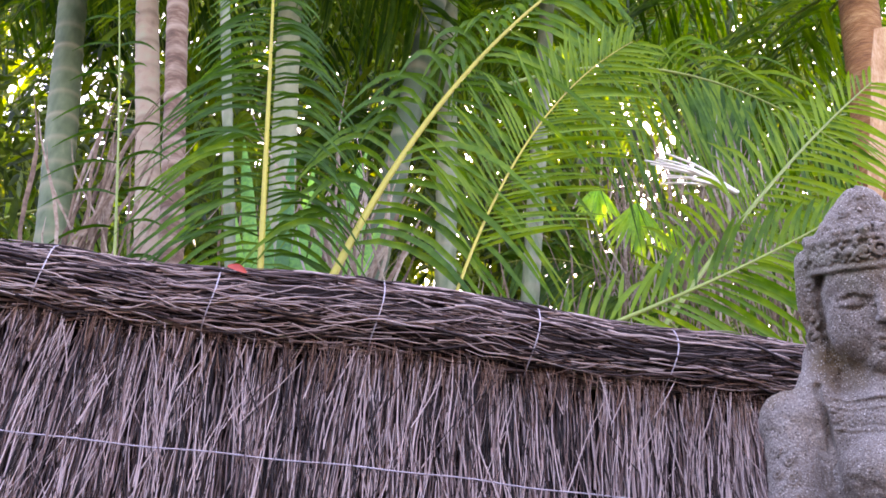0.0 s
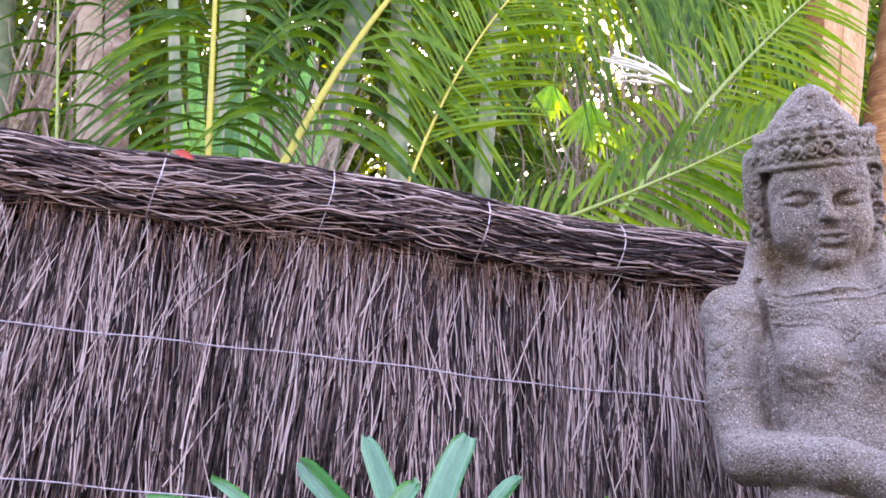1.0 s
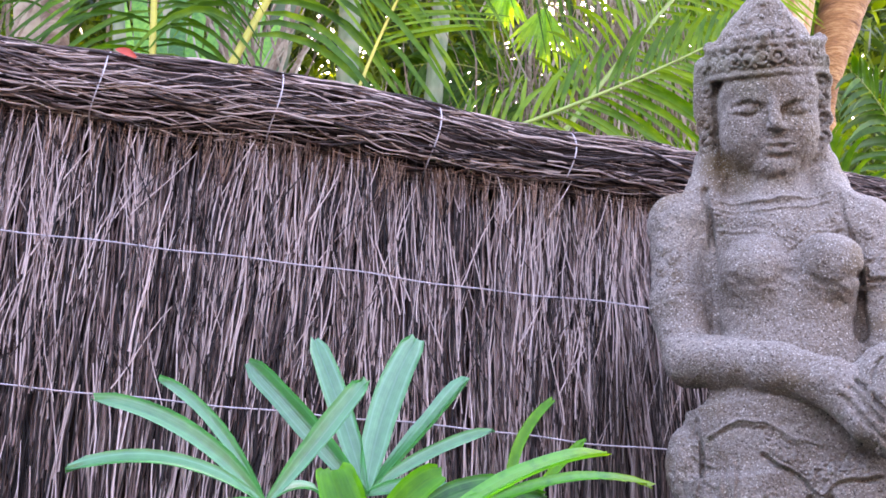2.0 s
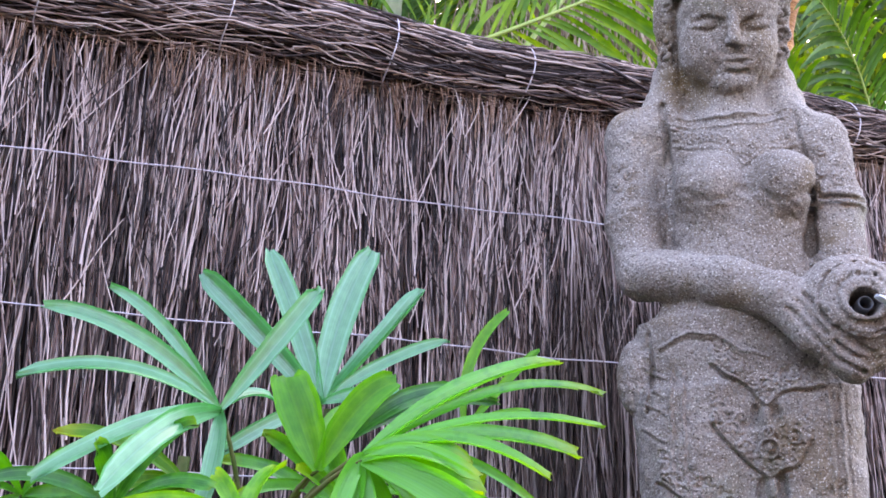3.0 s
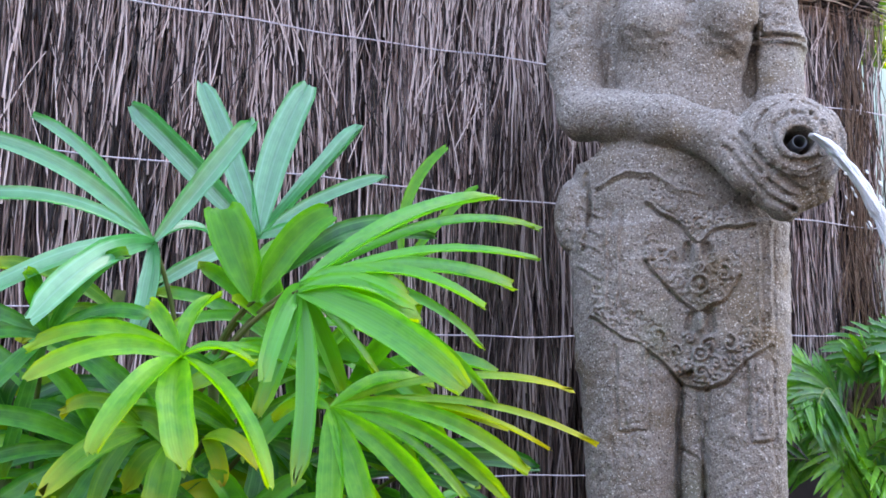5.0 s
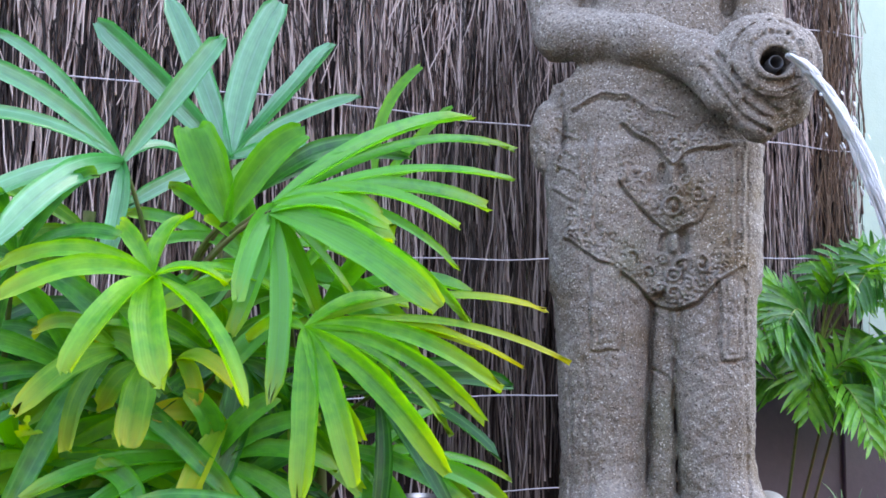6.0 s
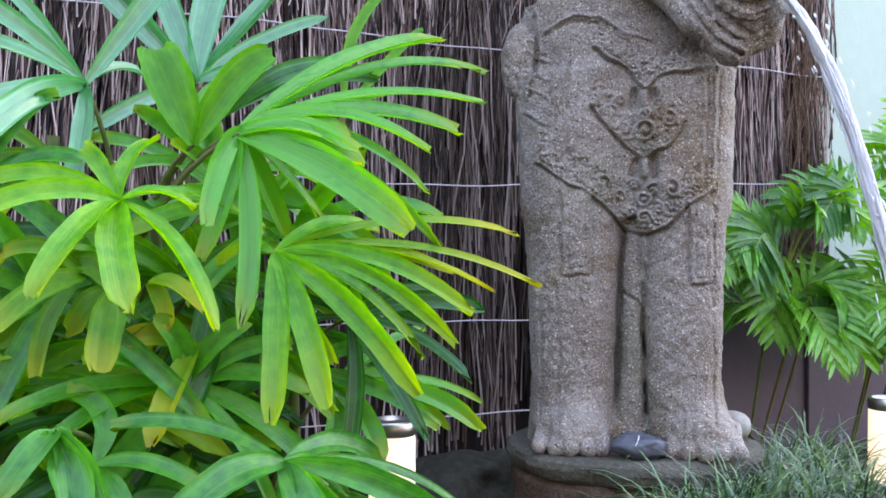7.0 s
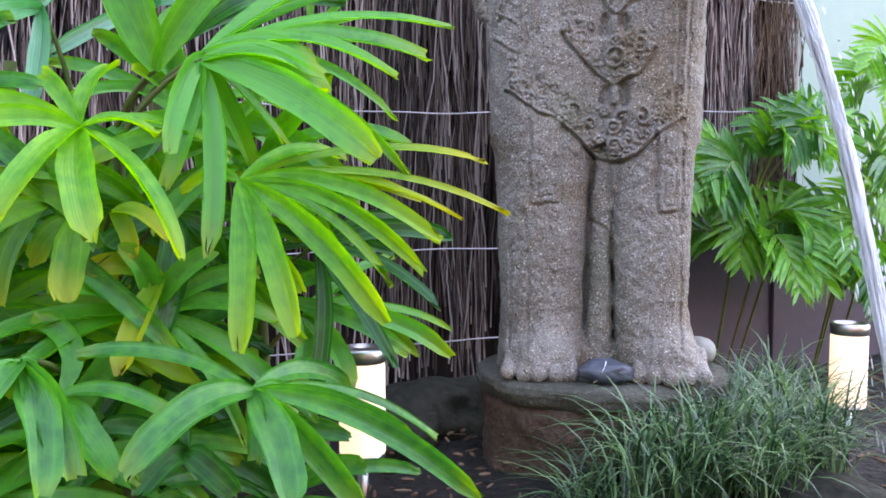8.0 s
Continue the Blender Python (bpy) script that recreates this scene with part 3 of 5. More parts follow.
# legs and skirt
column(0.13, 0.80, (-0.088, 0.0), (-0.090, 0.0), (0.076, 0.110), (0.100, 0.120), 0.012, 2.5)
column(0.13, 0.80, (0.104, 0.0), (0.100, 0.0), (0.066, 0.110), (0.092, 0.120), 0.012, 2.5)
column(0.12, 0.60, (0.016, 0.055), (0.016, 0.05), (0.06, 0.09), (0.06, 0.09), 0.010)
column(0.56, 0.93, (0.004, 0.012), (0.003, 0.0), (0.172, 0.085), (0.180, 0.115), 0.04, 2.6)
limb((-0.088, 0.0, 0.19), (-0.09, 0.0, 0.13), 0.075, 0.085, 0.03)
limb((0.118, 0.0, 0.19), (0.125, 0.0, 0.13), 0.064, 0.074, 0.03)
limb((0.024, -0.040, 0.54), (0.014, -0.060, 0.14), 0.022, 0.026, 0.006)
# feet
for fx, s in ((-0.088, -1), (0.135, 1)):
    ball((fx, -0.085, 0.160), (0.064, 0.09, 0.046), 0.03)
    for q in range(5):
        limb((fx + (q - 2) * 0.024 + s * 0.004, -0.10, 0.175), (fx + (q - 2) * 0.027, -0.176 + 0.007 * abs(q - 2), 0.146), 0.0130, 0.0140, 0.002)
# trunk of the body
ball((0.005, 0.01, 0.90), (0.160, 0.11, 0.12), 0.05)
column(0.92, 1.14, (0.01, 0.0), (0.022, 0.0), (0.140, 0.10), (0.112, 0.09), 0.04)
ball((0.025, 0.01, 1.20), (0.142, 0.092, 0.14), 0.05)
limb((-0.145, 0.02, 1.330), (0.165, 0.02, 1.295), 0.062, 0.058, 0.04)
ball((-0.028, -0.068, 1.190), (0.067, 0.062, 0.064), 0.022)
ball((0.104, -0.068, 1.181), (0.059, 0.062, 0.064), 0.022)
# arms
limb((-0.172, 0.005, 1.325), (-0.184, -0.005, 1.15), 0.056, 0.051, 0.018)
limb((-0.184, -0.005, 1.15), (-0.165, -0.025, 1.035), 0.051, 0.051, 0.02)
limb((-0.162, -0.038, 1.035), (-0.01, -0.118, 0.988), 0.050, 0.043, 0.014)
limb((-0.01, -0.118, 0.988), (0.078, -0.150, 0.944), 0.043, 0.041, 0.014)
ball((-0.172, 0.0, 1.335), (0.060, 0.06, 0.058), 0.015)
limb((-0.125, 0.025, 1.28), (-0.118, 0.025, 1.06), 0.036, 0.036, 0.015)
limb((0.178, 0.015, 1.290), (0.192, 0.01, 1.16), 0.055, 0.050, 0.016)
limb((0.192, 0.01, 1.16), (0.192, -0.03, 1.00), 0.050, 0.046, 0.02)
limb((0.156, -0.05, 1.19), (0.141, -0.05, 1.06), 0.005, 0.013, 0.008, True, 7.0)
# the jug, its mouth towards the viewer's right, held up by a hand and folds of cloth
JUG = np.array((0.184, -0.138, 0.917))
ball(JUG, (0.093, 0.086, 0.097), 0.012)
limb((0.078, -0.150, 0.944), (0.120, -0.165, 0.880), 0.041, 0.036, 0.012)
limb((0.120, -0.165, 0.880), (0.178, -0.162, 0.824), 0.034, 0.030, 0.012)
limb((0.178, -0.158, 0.826), (0.232, -0.150, 0.846), 0.030, 0.026, 0.02)
mouth = JUG + (0.020, -0.082, 0.000)
SPIN = (0.14, -1, 0.10)
for R0, r0, dy in ((0.033, 0.0055, 0.004), (0.052, 0.0036, 0.016), (0.060, 0.0028, 0.021), (0.077, 0.0042, 0.041)):
    ring(JUG + np.array((0.016, -0.084 + dy, 0.001)), SPIN, R0, r0, 0.004)
for R0, dy in ((0.044, 0.010), (0.069, 0.027)):
    ring(JUG + np.array((0.016, -0.086 + dy, 0.001)), SPIN, R0, 0.0035, 0.004, True)
limb(mouth + (0, -0.03, 0), mouth + (-0.012, 0.08, -0.005), 0.024, 0.024, 0.004, True)
for q in range(11):
    a = q * 2 * np.pi / 11
    ring(JUG + (0.016 + 0.045 * math.cos(a), -0.073, 0.001 + 0.045 * math.sin(a)), (0.2, -1, 0.1), 0.0075, 0.0030, 0.002)
for h in (0.0, 0.017, 0.034):
    cord([(0.085 + 0.75 * h, 0.915 + 0.7 * h), (0.115 + 0.75 * h, 0.868 + 0.7 * h), (0.150 + 0.7 * h, 0.828 + 0.75 * h), (0.190 + 0.6 * h, 0.806 + 0.8 * h), (0.232, 0.818 + 0.9 * h)], 0.0045, 0.004, 0.0, True)
# neck
limb((0.010, 0.010, 1.29), (0.028, 0.015, 1.45), 0.078, 0.070, 0.02)
ball((-0.070, 0.045, 1.425), (0.062, 0.050, 0.080), 0.03)
ball((0.100, 0.045, 1.415), (0.050, 0.050, 0.075), 0.03)
ring((0.016, 0.006, 1.352), (0.0, -0.25, 1), 0.075, 0.004, 0.006)
BOWED = True
ball((-0.012, 0.0, 0.020), (0.097, 0.103, 0.118), 0.02)
ball((-0.013, -0.018, -0.052), (0.090, 0.083, 0.074), 0.03)
ball((0.000, -0.080, -0.106), (0.036, 0.022, 0.020), 0.020)
ball((-0.052, -0.058, -0.044), (0.038, 0.036, 0.044), 0.03)
ball((0.042, -0.058, -0.047), (0.036, 0.036, 0.044), 0.03)
ball((-0.004, -0.062, 0.050), (0.076, 0.034, 0.036), 0.03)
# nose, lips, closed lids and brows
limb((0.000, -0.098, 0.030), (0.005, -0.119, -0.024), 0.0085, 0.0115, 0.007)
for nx in (-0.007, 0.017):
    ball((nx, -0.106, -0.031), (0.0085, 0.010, 0.0075), 0.005)
    ball((nx * 0.75 + 0.001, -0.112, -0.0395), (0.0035, 0.006, 0.003), 0.003, True)
trace([(-0.017, -0.064), (-0.004, -0.0605), (0.010, -0.0625), (0.024, -0.061), (0.037, -0.066)], 0.0062, 0.001, 0.005)
trace([(-0.010, -0.074), (0.010, -0.0775), (0.030, -0.0755)], 0.0068, 0.001, 0.006)
trace([(-0.021, -0.0655), (-0.004, -0.0670), (0.010, -0.0685), (0.025, -0.0675), (0.041, -0.0670)], 0.0023, -0.001, 0.002, True)
trace([(-0.006, -0.088), (0.010, -0.0905), (0.026, -0.089)], 0.004, -0.001, 0.006, True)
for ex, ez in ((-0.047, 0.0), (0.044, -0.004)):
    ball((ex, brow_skin(ex, ez + 0.004) - 0.0045, ez + 0.004), (0.027, 0.008, 0.014), 0.010, True)
    ball((ex, brow_skin(ex, ez + 0.004) + 0.005, ez + 0.004), (0.0245, 0.013, 0.0125), 0.003)
    trace([(ex - 0.025, ez - 0.001), (ex - 0.012, ez - 0.006), (ex, ez - 0.0078), (ex + 0.012, ez - 0.0065), (ex + 0.025, ez - 0.001)], 0.0026, -0.001, 0.002, True)
    trace([(ex - 0.022, ez + 0.013), (ex, ez + 0.0185), (ex + 0.022, ez + 0.014)], 0.0020, -0.001, 0.003, True)
    trace([(ex - 0.030, ez + 0.019), (ex, ez + 0.028), (ex + 0.030, ez + 0.022)], 0.0036, 0.0025, 0.006)
# ears with long ornaments
for ex, s in ((-0.128, -1), (0.086, 1)):
    limb((ex, 0.020, 0.095), (ex + s * 0.004, 0.012, 0.005), 0.030 if s < 0 else 0.020, 0.027 if s < 0 else 0.016, 0.008)
    limb((ex + s * 0.004, 0.012, 0.0), (ex - s * 0.008, 0.018, -0.095), 0.022 if s < 0 else 0.015, 0.020, 0.008)
    for q, dz in enumerate((0.09, 0.055, 0.02, -0.02, -0.055)):
        ring((ex + s * 0.006, -0.008, dz), (0.5 * s, -1, 0), 0.013 + 0.003 * (q % 2), 0.0048, 0.004)
        ball((ex + s * 0.004, -0.014, dz), 0.006, 0.004)
    ball((ex - s * 0.004, -0.006, -0.085), (0.014, 0.014, 0.020), 0.006)
# crown: a jewelled band, a dome and a front plate
def crown_at(a, rr, z):
    """A point on the crown, seen from its middle."""
    return np.array((-0.016 + rr * math.sin(a), 0.004 - rr * math.cos(a), z))


column(0.072, 0.128, (-0.016, 0.006), (-0.018, 0.008), (0.112, 0.110), (0.110, 0.108), 0.012, 2.0)
ball((-0.022, 0.016, 0.128), (0.096, 0.092, 0.064), 0.012)
ball((-0.020, 0.008, 0.165), (0.060, 0.062, 0.066), 0.03)
ball((-0.018, -0.004, 0.205), (0.030, 0.034, 0.030), 0.02)
for zz, rr, R0 in ((0.073, 0.0060, 0.107), (0.128, 0.0065, 0.106)):
    ring((-0.016, 0.004, zz), (0, 0, 1), R0, rr, 0.004)
cr = np.random.default_rng(12)
for q in range(15):
    a = radians(-98 + 14 * q)
    ring(crown_at(a, 0.112, 0.101 + cr.normal(0, 0.002)), (math.sin(a), -math.cos(a), 0), cr.uniform(0.009, 0.0125), 0.0034, 0.004)
    ball(crown_at(a, 0.111, 0.101), 0.0065, 0.004)
    for dz in (0.085, 0.117):
        ball(crown_at(a + 0.12, 0.110, dz), 0.0052, 0.002)
    ball(crown_at(a + 0.06, 0.104, 0.136 + 0.008 * math.cos(3 * a)), (0.013, 0.009, 0.012), 0.005)
# front plate with scrolls, and side scrolls
for x, z, R in ((-0.012, 0.190, 0.013), (-0.030, 0.160, 0.012), (0.008, 0.160, 0.012), (-0.012, 0.142, 0.010), (-0.060, 0.150, 0.013), (0.034, 0.148, 0.013), (-0.048, 0.182, 0.011), (0.020, 0.186, 0.011), (-0.080, 0.152, 0.012), (-0.014, 0.214, 0.009)):
    an = np.linspace(0, 4.6 * np.pi * 0.6, 12)
    trace([(x + R * (1 - 0.06 * i) * math.cos(t), z + R * (1 - 0.06 * i) * math.sin(t)) for i, t in enumerate(an)], 0.0030, -0.0022, 0.002)
    ball((x, brow_skin(x, z), z), 0.0042, 0.003)
trace([(-0.060, 0.172), (-0.045, 0.205), (-0.018, 0.236)], 0.0034, -0.001, 0.003)
trace([(0.036, 0.172), (0.018, 0.208), (-0.018, 0.236)], 0.0034, -0.001, 0.003)
BOWED = False
# long locks falling on the shoulders
for pts, r0 in ((((-0.098, 0.02, 1.47), (-0.112, 0.01, 1.40), (-0.116, -0.02, 1.345)), 0.036), (((0.108, 0.02, 1.45), (0.122, 0.01, 1.385), (0.136, -0.01, 1.335)), 0.031)):
    for p, q in zip(pts, pts[1:]):
        limb(p, q, r0 - 0.003, r0, 0.025)
# armlets
for ax, s, rr, zc in ((-0.184, -1, 0.0525, 1.150), (0.192, 1, 0.050, 1.150)):
    for dz in (-0.004, 0.012):
        ring((ax, -0.004, zc + dz), (0.08 * s, 0, 1), rr, 0.0042, 0.005)
# knot of the sash at the hip
ball((-0.184, -0.015, 0.838), (0.040, 0.060, 0.072), 0.010)
ball((-0.196, -0.030, 0.815), (0.024, 0.042, 0.046), 0.010)
ring((-0.176, -0.060, 0.838), (0.55, 1, 0), 0.034, 0.0045, 0.006, False)
# carved relief over the front: lines, scrolls and rosettes raised or sunk on the surface
RX, RZ = np.meshgrid(SX, SZ, indexing="ij")
RELIEF = np.zeros(RX.shape, np.float32)
RX, RZ = RX + 0.0014 * np.sin(RZ * 74 + 2 * np.sin(RX * 47)) + 0.0006 * np.sin(RZ * 171), RZ + 0.0016 * np.sin(RX * 83 + 2 * np.sin(RZ * 39)) + 0.0006 * np.sin(RX * 190)


def carve(points, r, high, closed=False):
    """A line of width r raised by high, or sunk where high is below nought."""
    global RELIEF
    pts = list(points) + ([points[0]] if closed else [])
    d = np.full(RX.shape, 9.0, np.float32)
    for (x0, z0), (x1, z1) in zip(pts, pts[1:]):
        ux, uz = x1 - x0, z1 - z0
        t = np.clip(((RX - x0) * ux + (RZ - z0) * uz) / (ux * ux + uz * uz + 1e-9), 0, 1)
        d = np.minimum(d, np.hypot(RX - x0 - t * ux, RZ - z0 - t * uz))
    h = (high * np.exp(-(d / r) ** 4)).astype(np.float32)
    RELIEF = np.where(h > 0.0004, np.maximum(RELIEF, h), RELIEF) if high > 0 else RELIEF + h


def scroll(x, z, R, way=1, turn=0.0, turns=1.75, r=0.0034, high=0.0075):
    a = np.linspace(0, turns * 2 * np.pi, 26)
    carve([(x + way * R * (1 - t / (turns * 6.9)) * math.cos(t + turn), z + R * (1 - t / (turns * 6.9)) * math.sin(t + turn)) for t in a], r, high)


def rosette(x, z, R, r=0.0034, high=0.008):
    a = np.linspace(0, 2 * np.pi, 20)
    carve([(x + R * math.cos(t), z + R * math.sin(t)) for t in a], r, high)
    carve([(x, z), (x, z + 0.0005)], R * 0.42, high * 1.15)


def field_of(x0, x1, low, up, high):
    """A raised piece of cloth between two heights given along x."""
    global RELIEF
    soft = lambda v: 1 / (1 + np.exp(-np.clip(v / 0.0012, -40, 40)))
    h = (high * soft(RX - x0) * soft(x1 - RX) * soft(RZ - low(RX)) * soft(up(RX) - RZ)).astype(np.float32)
    RELIEF = np.where(h > 0.0004, np.maximum(RELIEF, h), RELIEF)


def garland(points, hang, high=0.0042):
    """The hem of a carved cloth along points (x, z), its body raised above it, with rows of small loops."""
    px_, pz_ = np.array(points).T
    xs = np.linspace(px_[0], px_[-1], 45)
    t = np.interp(xs, px_, pz_)
    t = np.convolve(np.pad(t, 2, mode="edge"), np.ones(5) / 5, mode="valid")
    low = lambda x: np.interp(x, xs, t)
    field_of(px_[0], px_[-1], low, lambda x: low(x) + hang, high)
    carve(list(zip(xs, t)), 0.0032, high + 0.0034)
    carve(list(zip(xs, t - 0.0066)), 0.0034, -0.0062)
    carve(list(zip(xs, t + 0.0085)), 0.0020, high + 0.0022)
    # leafy chasing all over the cloth
    global RELIEF
    inside = (RX > px_[0]) & (RX < px_[-1]) & (RZ > low(RX) + 0.004) & (RZ < low(RX) + 1.6 * hang)
    leafy = np.sin(RX * 330 + 2.6 * np.sin(RZ * 170 + RX * 60)) * np.sin(RZ * 300 + 2.4 * np.sin(RX * 190 - RZ * 40))
    RELIEF = (RELIEF + inside * 0.0034 * np.clip(leafy * 1.6, -0.9, 0.9)).astype(np.float32)
    for x in np.arange(px_[0] + 0.008, px_[-1], 0.0115):
        carve([(x - 0.004, low(x) + 0.014), (x, low(x) + 0.0185), (x + 0.004, low(x) + 0.014)], 0.0018, high + 0.0025)


garland([(-0.050, 0.845), (-0.021, 0.821), (0.008, 0.807), (0.037, 0.765), (0.061, 0.788), (0.090, 0.795), (0.132, 0.798)], 0.030)
garland([(-0.053, 0.748), (-0.041, 0.719), (-0.003, 0.680), (0.016, 0.663), (0.035, 0.646), (0.059, 0.661), (0.083, 0.672), (0.105, 0.715)], 0.040)
garland([(-0.151, 0.646), (-0.101, 0.608), (-0.052, 0.584), (-0.023, 0.559), (0.005, 0.525), (0.038, 0.512), (0.081, 0.533), (0.110, 0.566), (0.157, 0.592)], 0.036)
for x, z, R, way in ((-0.030, 0.846, 0.0135, 1), (-0.004, 0.832, 0.010, -1), (0.036, 0.800, 0.0135, 1), (0.086, 0.816, 0.0135, -1), (0.112, 0.818, 0.010, 1), (-0.024, 0.728, 0.0150, 1), (0.004, 0.700, 0.0125, -1),
                     (0.080, 0.711, 0.0150, -1), (0.062, 0.690, 0.010, 1), (-0.036, 0.606, 0.0150, 1), (-0.006, 0.578, 0.0125, -1), (0.012, 0.552, 0.0105, 1), (0.034, 0.540, 0.0125, 1), (0.060, 0.556, 0.0105, -1),
                     (0.082, 0.588, 0.0160, -1), (0.128, 0.606, 0.0135, 1), (-0.070, 0.616, 0.0105, -1), (0.050, 0.590, 0.0125, 1), (0.020, 0.600, 0.0110, -1), (-0.006, 0.745, 0.010, -1), (0.058, 0.735, 0.010, 1)):
    scroll(x, z, R, way, 20 * x, 1.25, 0.0026, 0.0086)
rosette(0.037, 0.692, 0.0165, 0.0030, 0.0100)
rosette(0.037, 0.722, 0.0085, 0.0026, 0.0090)
rosette(0.036, 0.574, 0.0115, 0.0028, 0.0095)
for z in (0.748, 0.628):
    carve([(0.037, z + 0.008), (0.036, z - 0.008)], 0.0075, 0.0095)
    for s in (-1, 1):
        carve([(0.037 + s * 0.015, z + 0.012), (0.037 + s * 0.019, z - 0.012)], 0.0080, -0.0140)
# sash over the belly, folds at the hip
carve([(-0.139, 0.879), (-0.089, 0.898), (-0.039, 0.895), (-0.020, 0.880), (0.009, 0.863), (0.05, 0.850)], 0.0030, 0.0055)
carve([(-0.140, 0.868), (-0.089, 0.887), (-0.045, 0.884), (0.004, 0.852)], 0.0026, -0.0035)
for z in (0.838, 0.800, 0.768, 0.722):
    carve([(-0.172, z + 0.010), (-0.155, z), (-0.136, z - 0.012), (-0.124, z - 0.016)], 0.0028, 0.0028)
    carve([(-0.172, z + 0.003), (-0.155, z - 0.007), (-0.136, z - 0.019)], 0.0026, -0.0020)
carve([(-0.158, 0.905), (-0.154, 0.85), (-0.156, 0.79), (-0.166, 0.762)], 0.0045, -0.0085)
# hanging strips, drapery lines and cloth ends
for x0, x1, z0, z1 in ((-0.120, -0.099, 0.630, 0.830), (0.139, 0.159, 0.588, 0.783)):
    for x in (x0, x1):
        carve([(x, z1), (x - 0.006, z0)], 0.0026, 0.0042)
        carve([(x + 0.007, z1), (x + 0.001, z0)], 0.0024, -0.0030)
for x0, x1, z0, z1 in ((-0.106, -0.057, 0.441, 0.588), (0.114, 0.152, 0.426, 0.560)):
    field_of(x0, x1, lambda x, z0=z0: z0 + 0 * x, lambda x, z1=z1: z1 + 0 * x, 0.0026)
    carve([(x0 - 0.003, z1), (x0 - 0.003, z0 - 0.003), (x1 + 0.003, z0 - 0.003), (x1 + 0.003, z1)], 0.0034, -0.0038)
    carve([(x0 + 0.010, z1), (x0 + 0.010, z0 + 0.010), (x1 - 0.010, z0 + 0.010), (x1 - 0.010, z1)], 0.0024, -0.0024)
carve([(0.004, 0.520), (-0.006, 0.45), (-0.008, 0.364), (-0.012, 0.21)], 0.0045, -0.0055)
carve([(0.048, 0.515), (0.042, 0.45), (0.036, 0.365), (0.038, 0.193)], 0.0045, -0.0055)
carve([(0.002, 0.405), (0.022, 0.395), (0.034, 0.370), (0.037, 0.30)], 0.0038, -0.006)
for x in (-0.150, -0.118, 0.150):
    carve([(x, 0.43), (x + 0.006, 0.30), (x + 0.004, 0.19)], 0.0034, -0.0028)
# broad collar with a hanging edge, and the deep lines beside the arms
rim = [(-0.094, 1.292), (-0.060, 1.280), (-0.025, 1.272), (0.010, 1.252), (0.034, 1.224), (0.054, 1.240), (0.078, 1.259), (0.110, 1.262), (0.134, 1.268)]
field_of(-0.094, 0.134, lambda x: np.interp(x, [p[0] for p in rim], [p[1] for p in rim]), lambda x: 1.375 + 0 * x, 0.0016)
for dz, r0, h0 in ((0.0, 0.0036, 0.0028), (0.012, 0.0022, 0.0046), (0.032, 0.0026, 0.0052)):
    carve([(x, z + dz) for x, z in rim], r0, h0)
carve([(x, z - 0.006) for x, z in rim], 0.0030, -0.0010)
for x in np.arange(-0.082, 0.13, 0.0155):
    rosette(x, float(np.interp(x, [p[0] for p in rim], [p[1] for p in rim])) + 0.022, 0.0060, 0.0022, 0.0060)
for zz in (1.318, 1.338):
    carve([(-0.098, zz + 0.018), (-0.045, zz), (0.015, zz - 0.006), (0.071, zz - 0.002), (0.124, zz + 0.008)], 0.0026, 0.0058)
carve([(-0.112, 1.385), (-0.108, 1.330), (-0.106, 1.27), (-0.108, 1.20), (-0.112, 1.10)], 0.0065, -0.0200)
carve([(0.133, 1.34), (0.142, 1.28), (0.152, 1.23)], 0.0045, -0.008)
for x, z, w in ((-0.028, 1.150, 0.050), (0.104, 1.140, 0.044)):
    carve([(x - w, z + 0.022), (x - w * 0.5, z + 0.002), (x, z - 0.006), (x + w * 0.5, z), (x + w * 0.9, z + 0.020)], 0.0050, -0.0042)
# jewelled upper arms
for xc, z0 in ((-0.186, 1.175), (0.196, 1.170)):
    for q in range(5):
        rosette(xc + (q % 2) * 0.026 - 0.022, z0 + 0.021 * q, 0.0095, 0.0024, 0.0048)
        scroll(xc - 0.006 + (q % 2) * 0.030 - 0.012, z0 + 0.010 + 0.020 * q, 0.0085, 1, q, 1.5, 0.0024, 0.0045)
front = (SY < -0.012).astype(np.float32)[None, :, None]
worn = 0.80 + 0.20 * np.sin(RX * 41 + 2 * np.sin(RZ * 23)) * np.sin(RZ * 37 + RX * 19)
FIELD -= (RELIEF * worn)[:, None, :].astype(np.float32) * front

# weathering of the carved surface
gz = np.sin(SX[:, None, None] * 170 + 3 * np.sin(SZ[None, None, :] * 61)) * np.sin(SY[None, :, None] * 160 + 2 * np.sin(SX[:, None, None] * 83)) * np.sin(SZ[None, None, :] * 150 + 2 * np.sin(SY[None, :, None] * 71))
gz2 = np.sin(SX[:, None, None] * 63 + 2 * np.sin(SZ[None, None, :] * 29)) * np.sin(SY[None, :, None] * 57 + 1.5 * np.sin(SZ[None, None, :] * 37)) * np.sin(SZ[None, None, :] * 52 + 2 * np.sin(SX[:, None, None] * 31))
FIELD += (0.0016 * gz + 0.0024 * gz2).astype(np.float32)


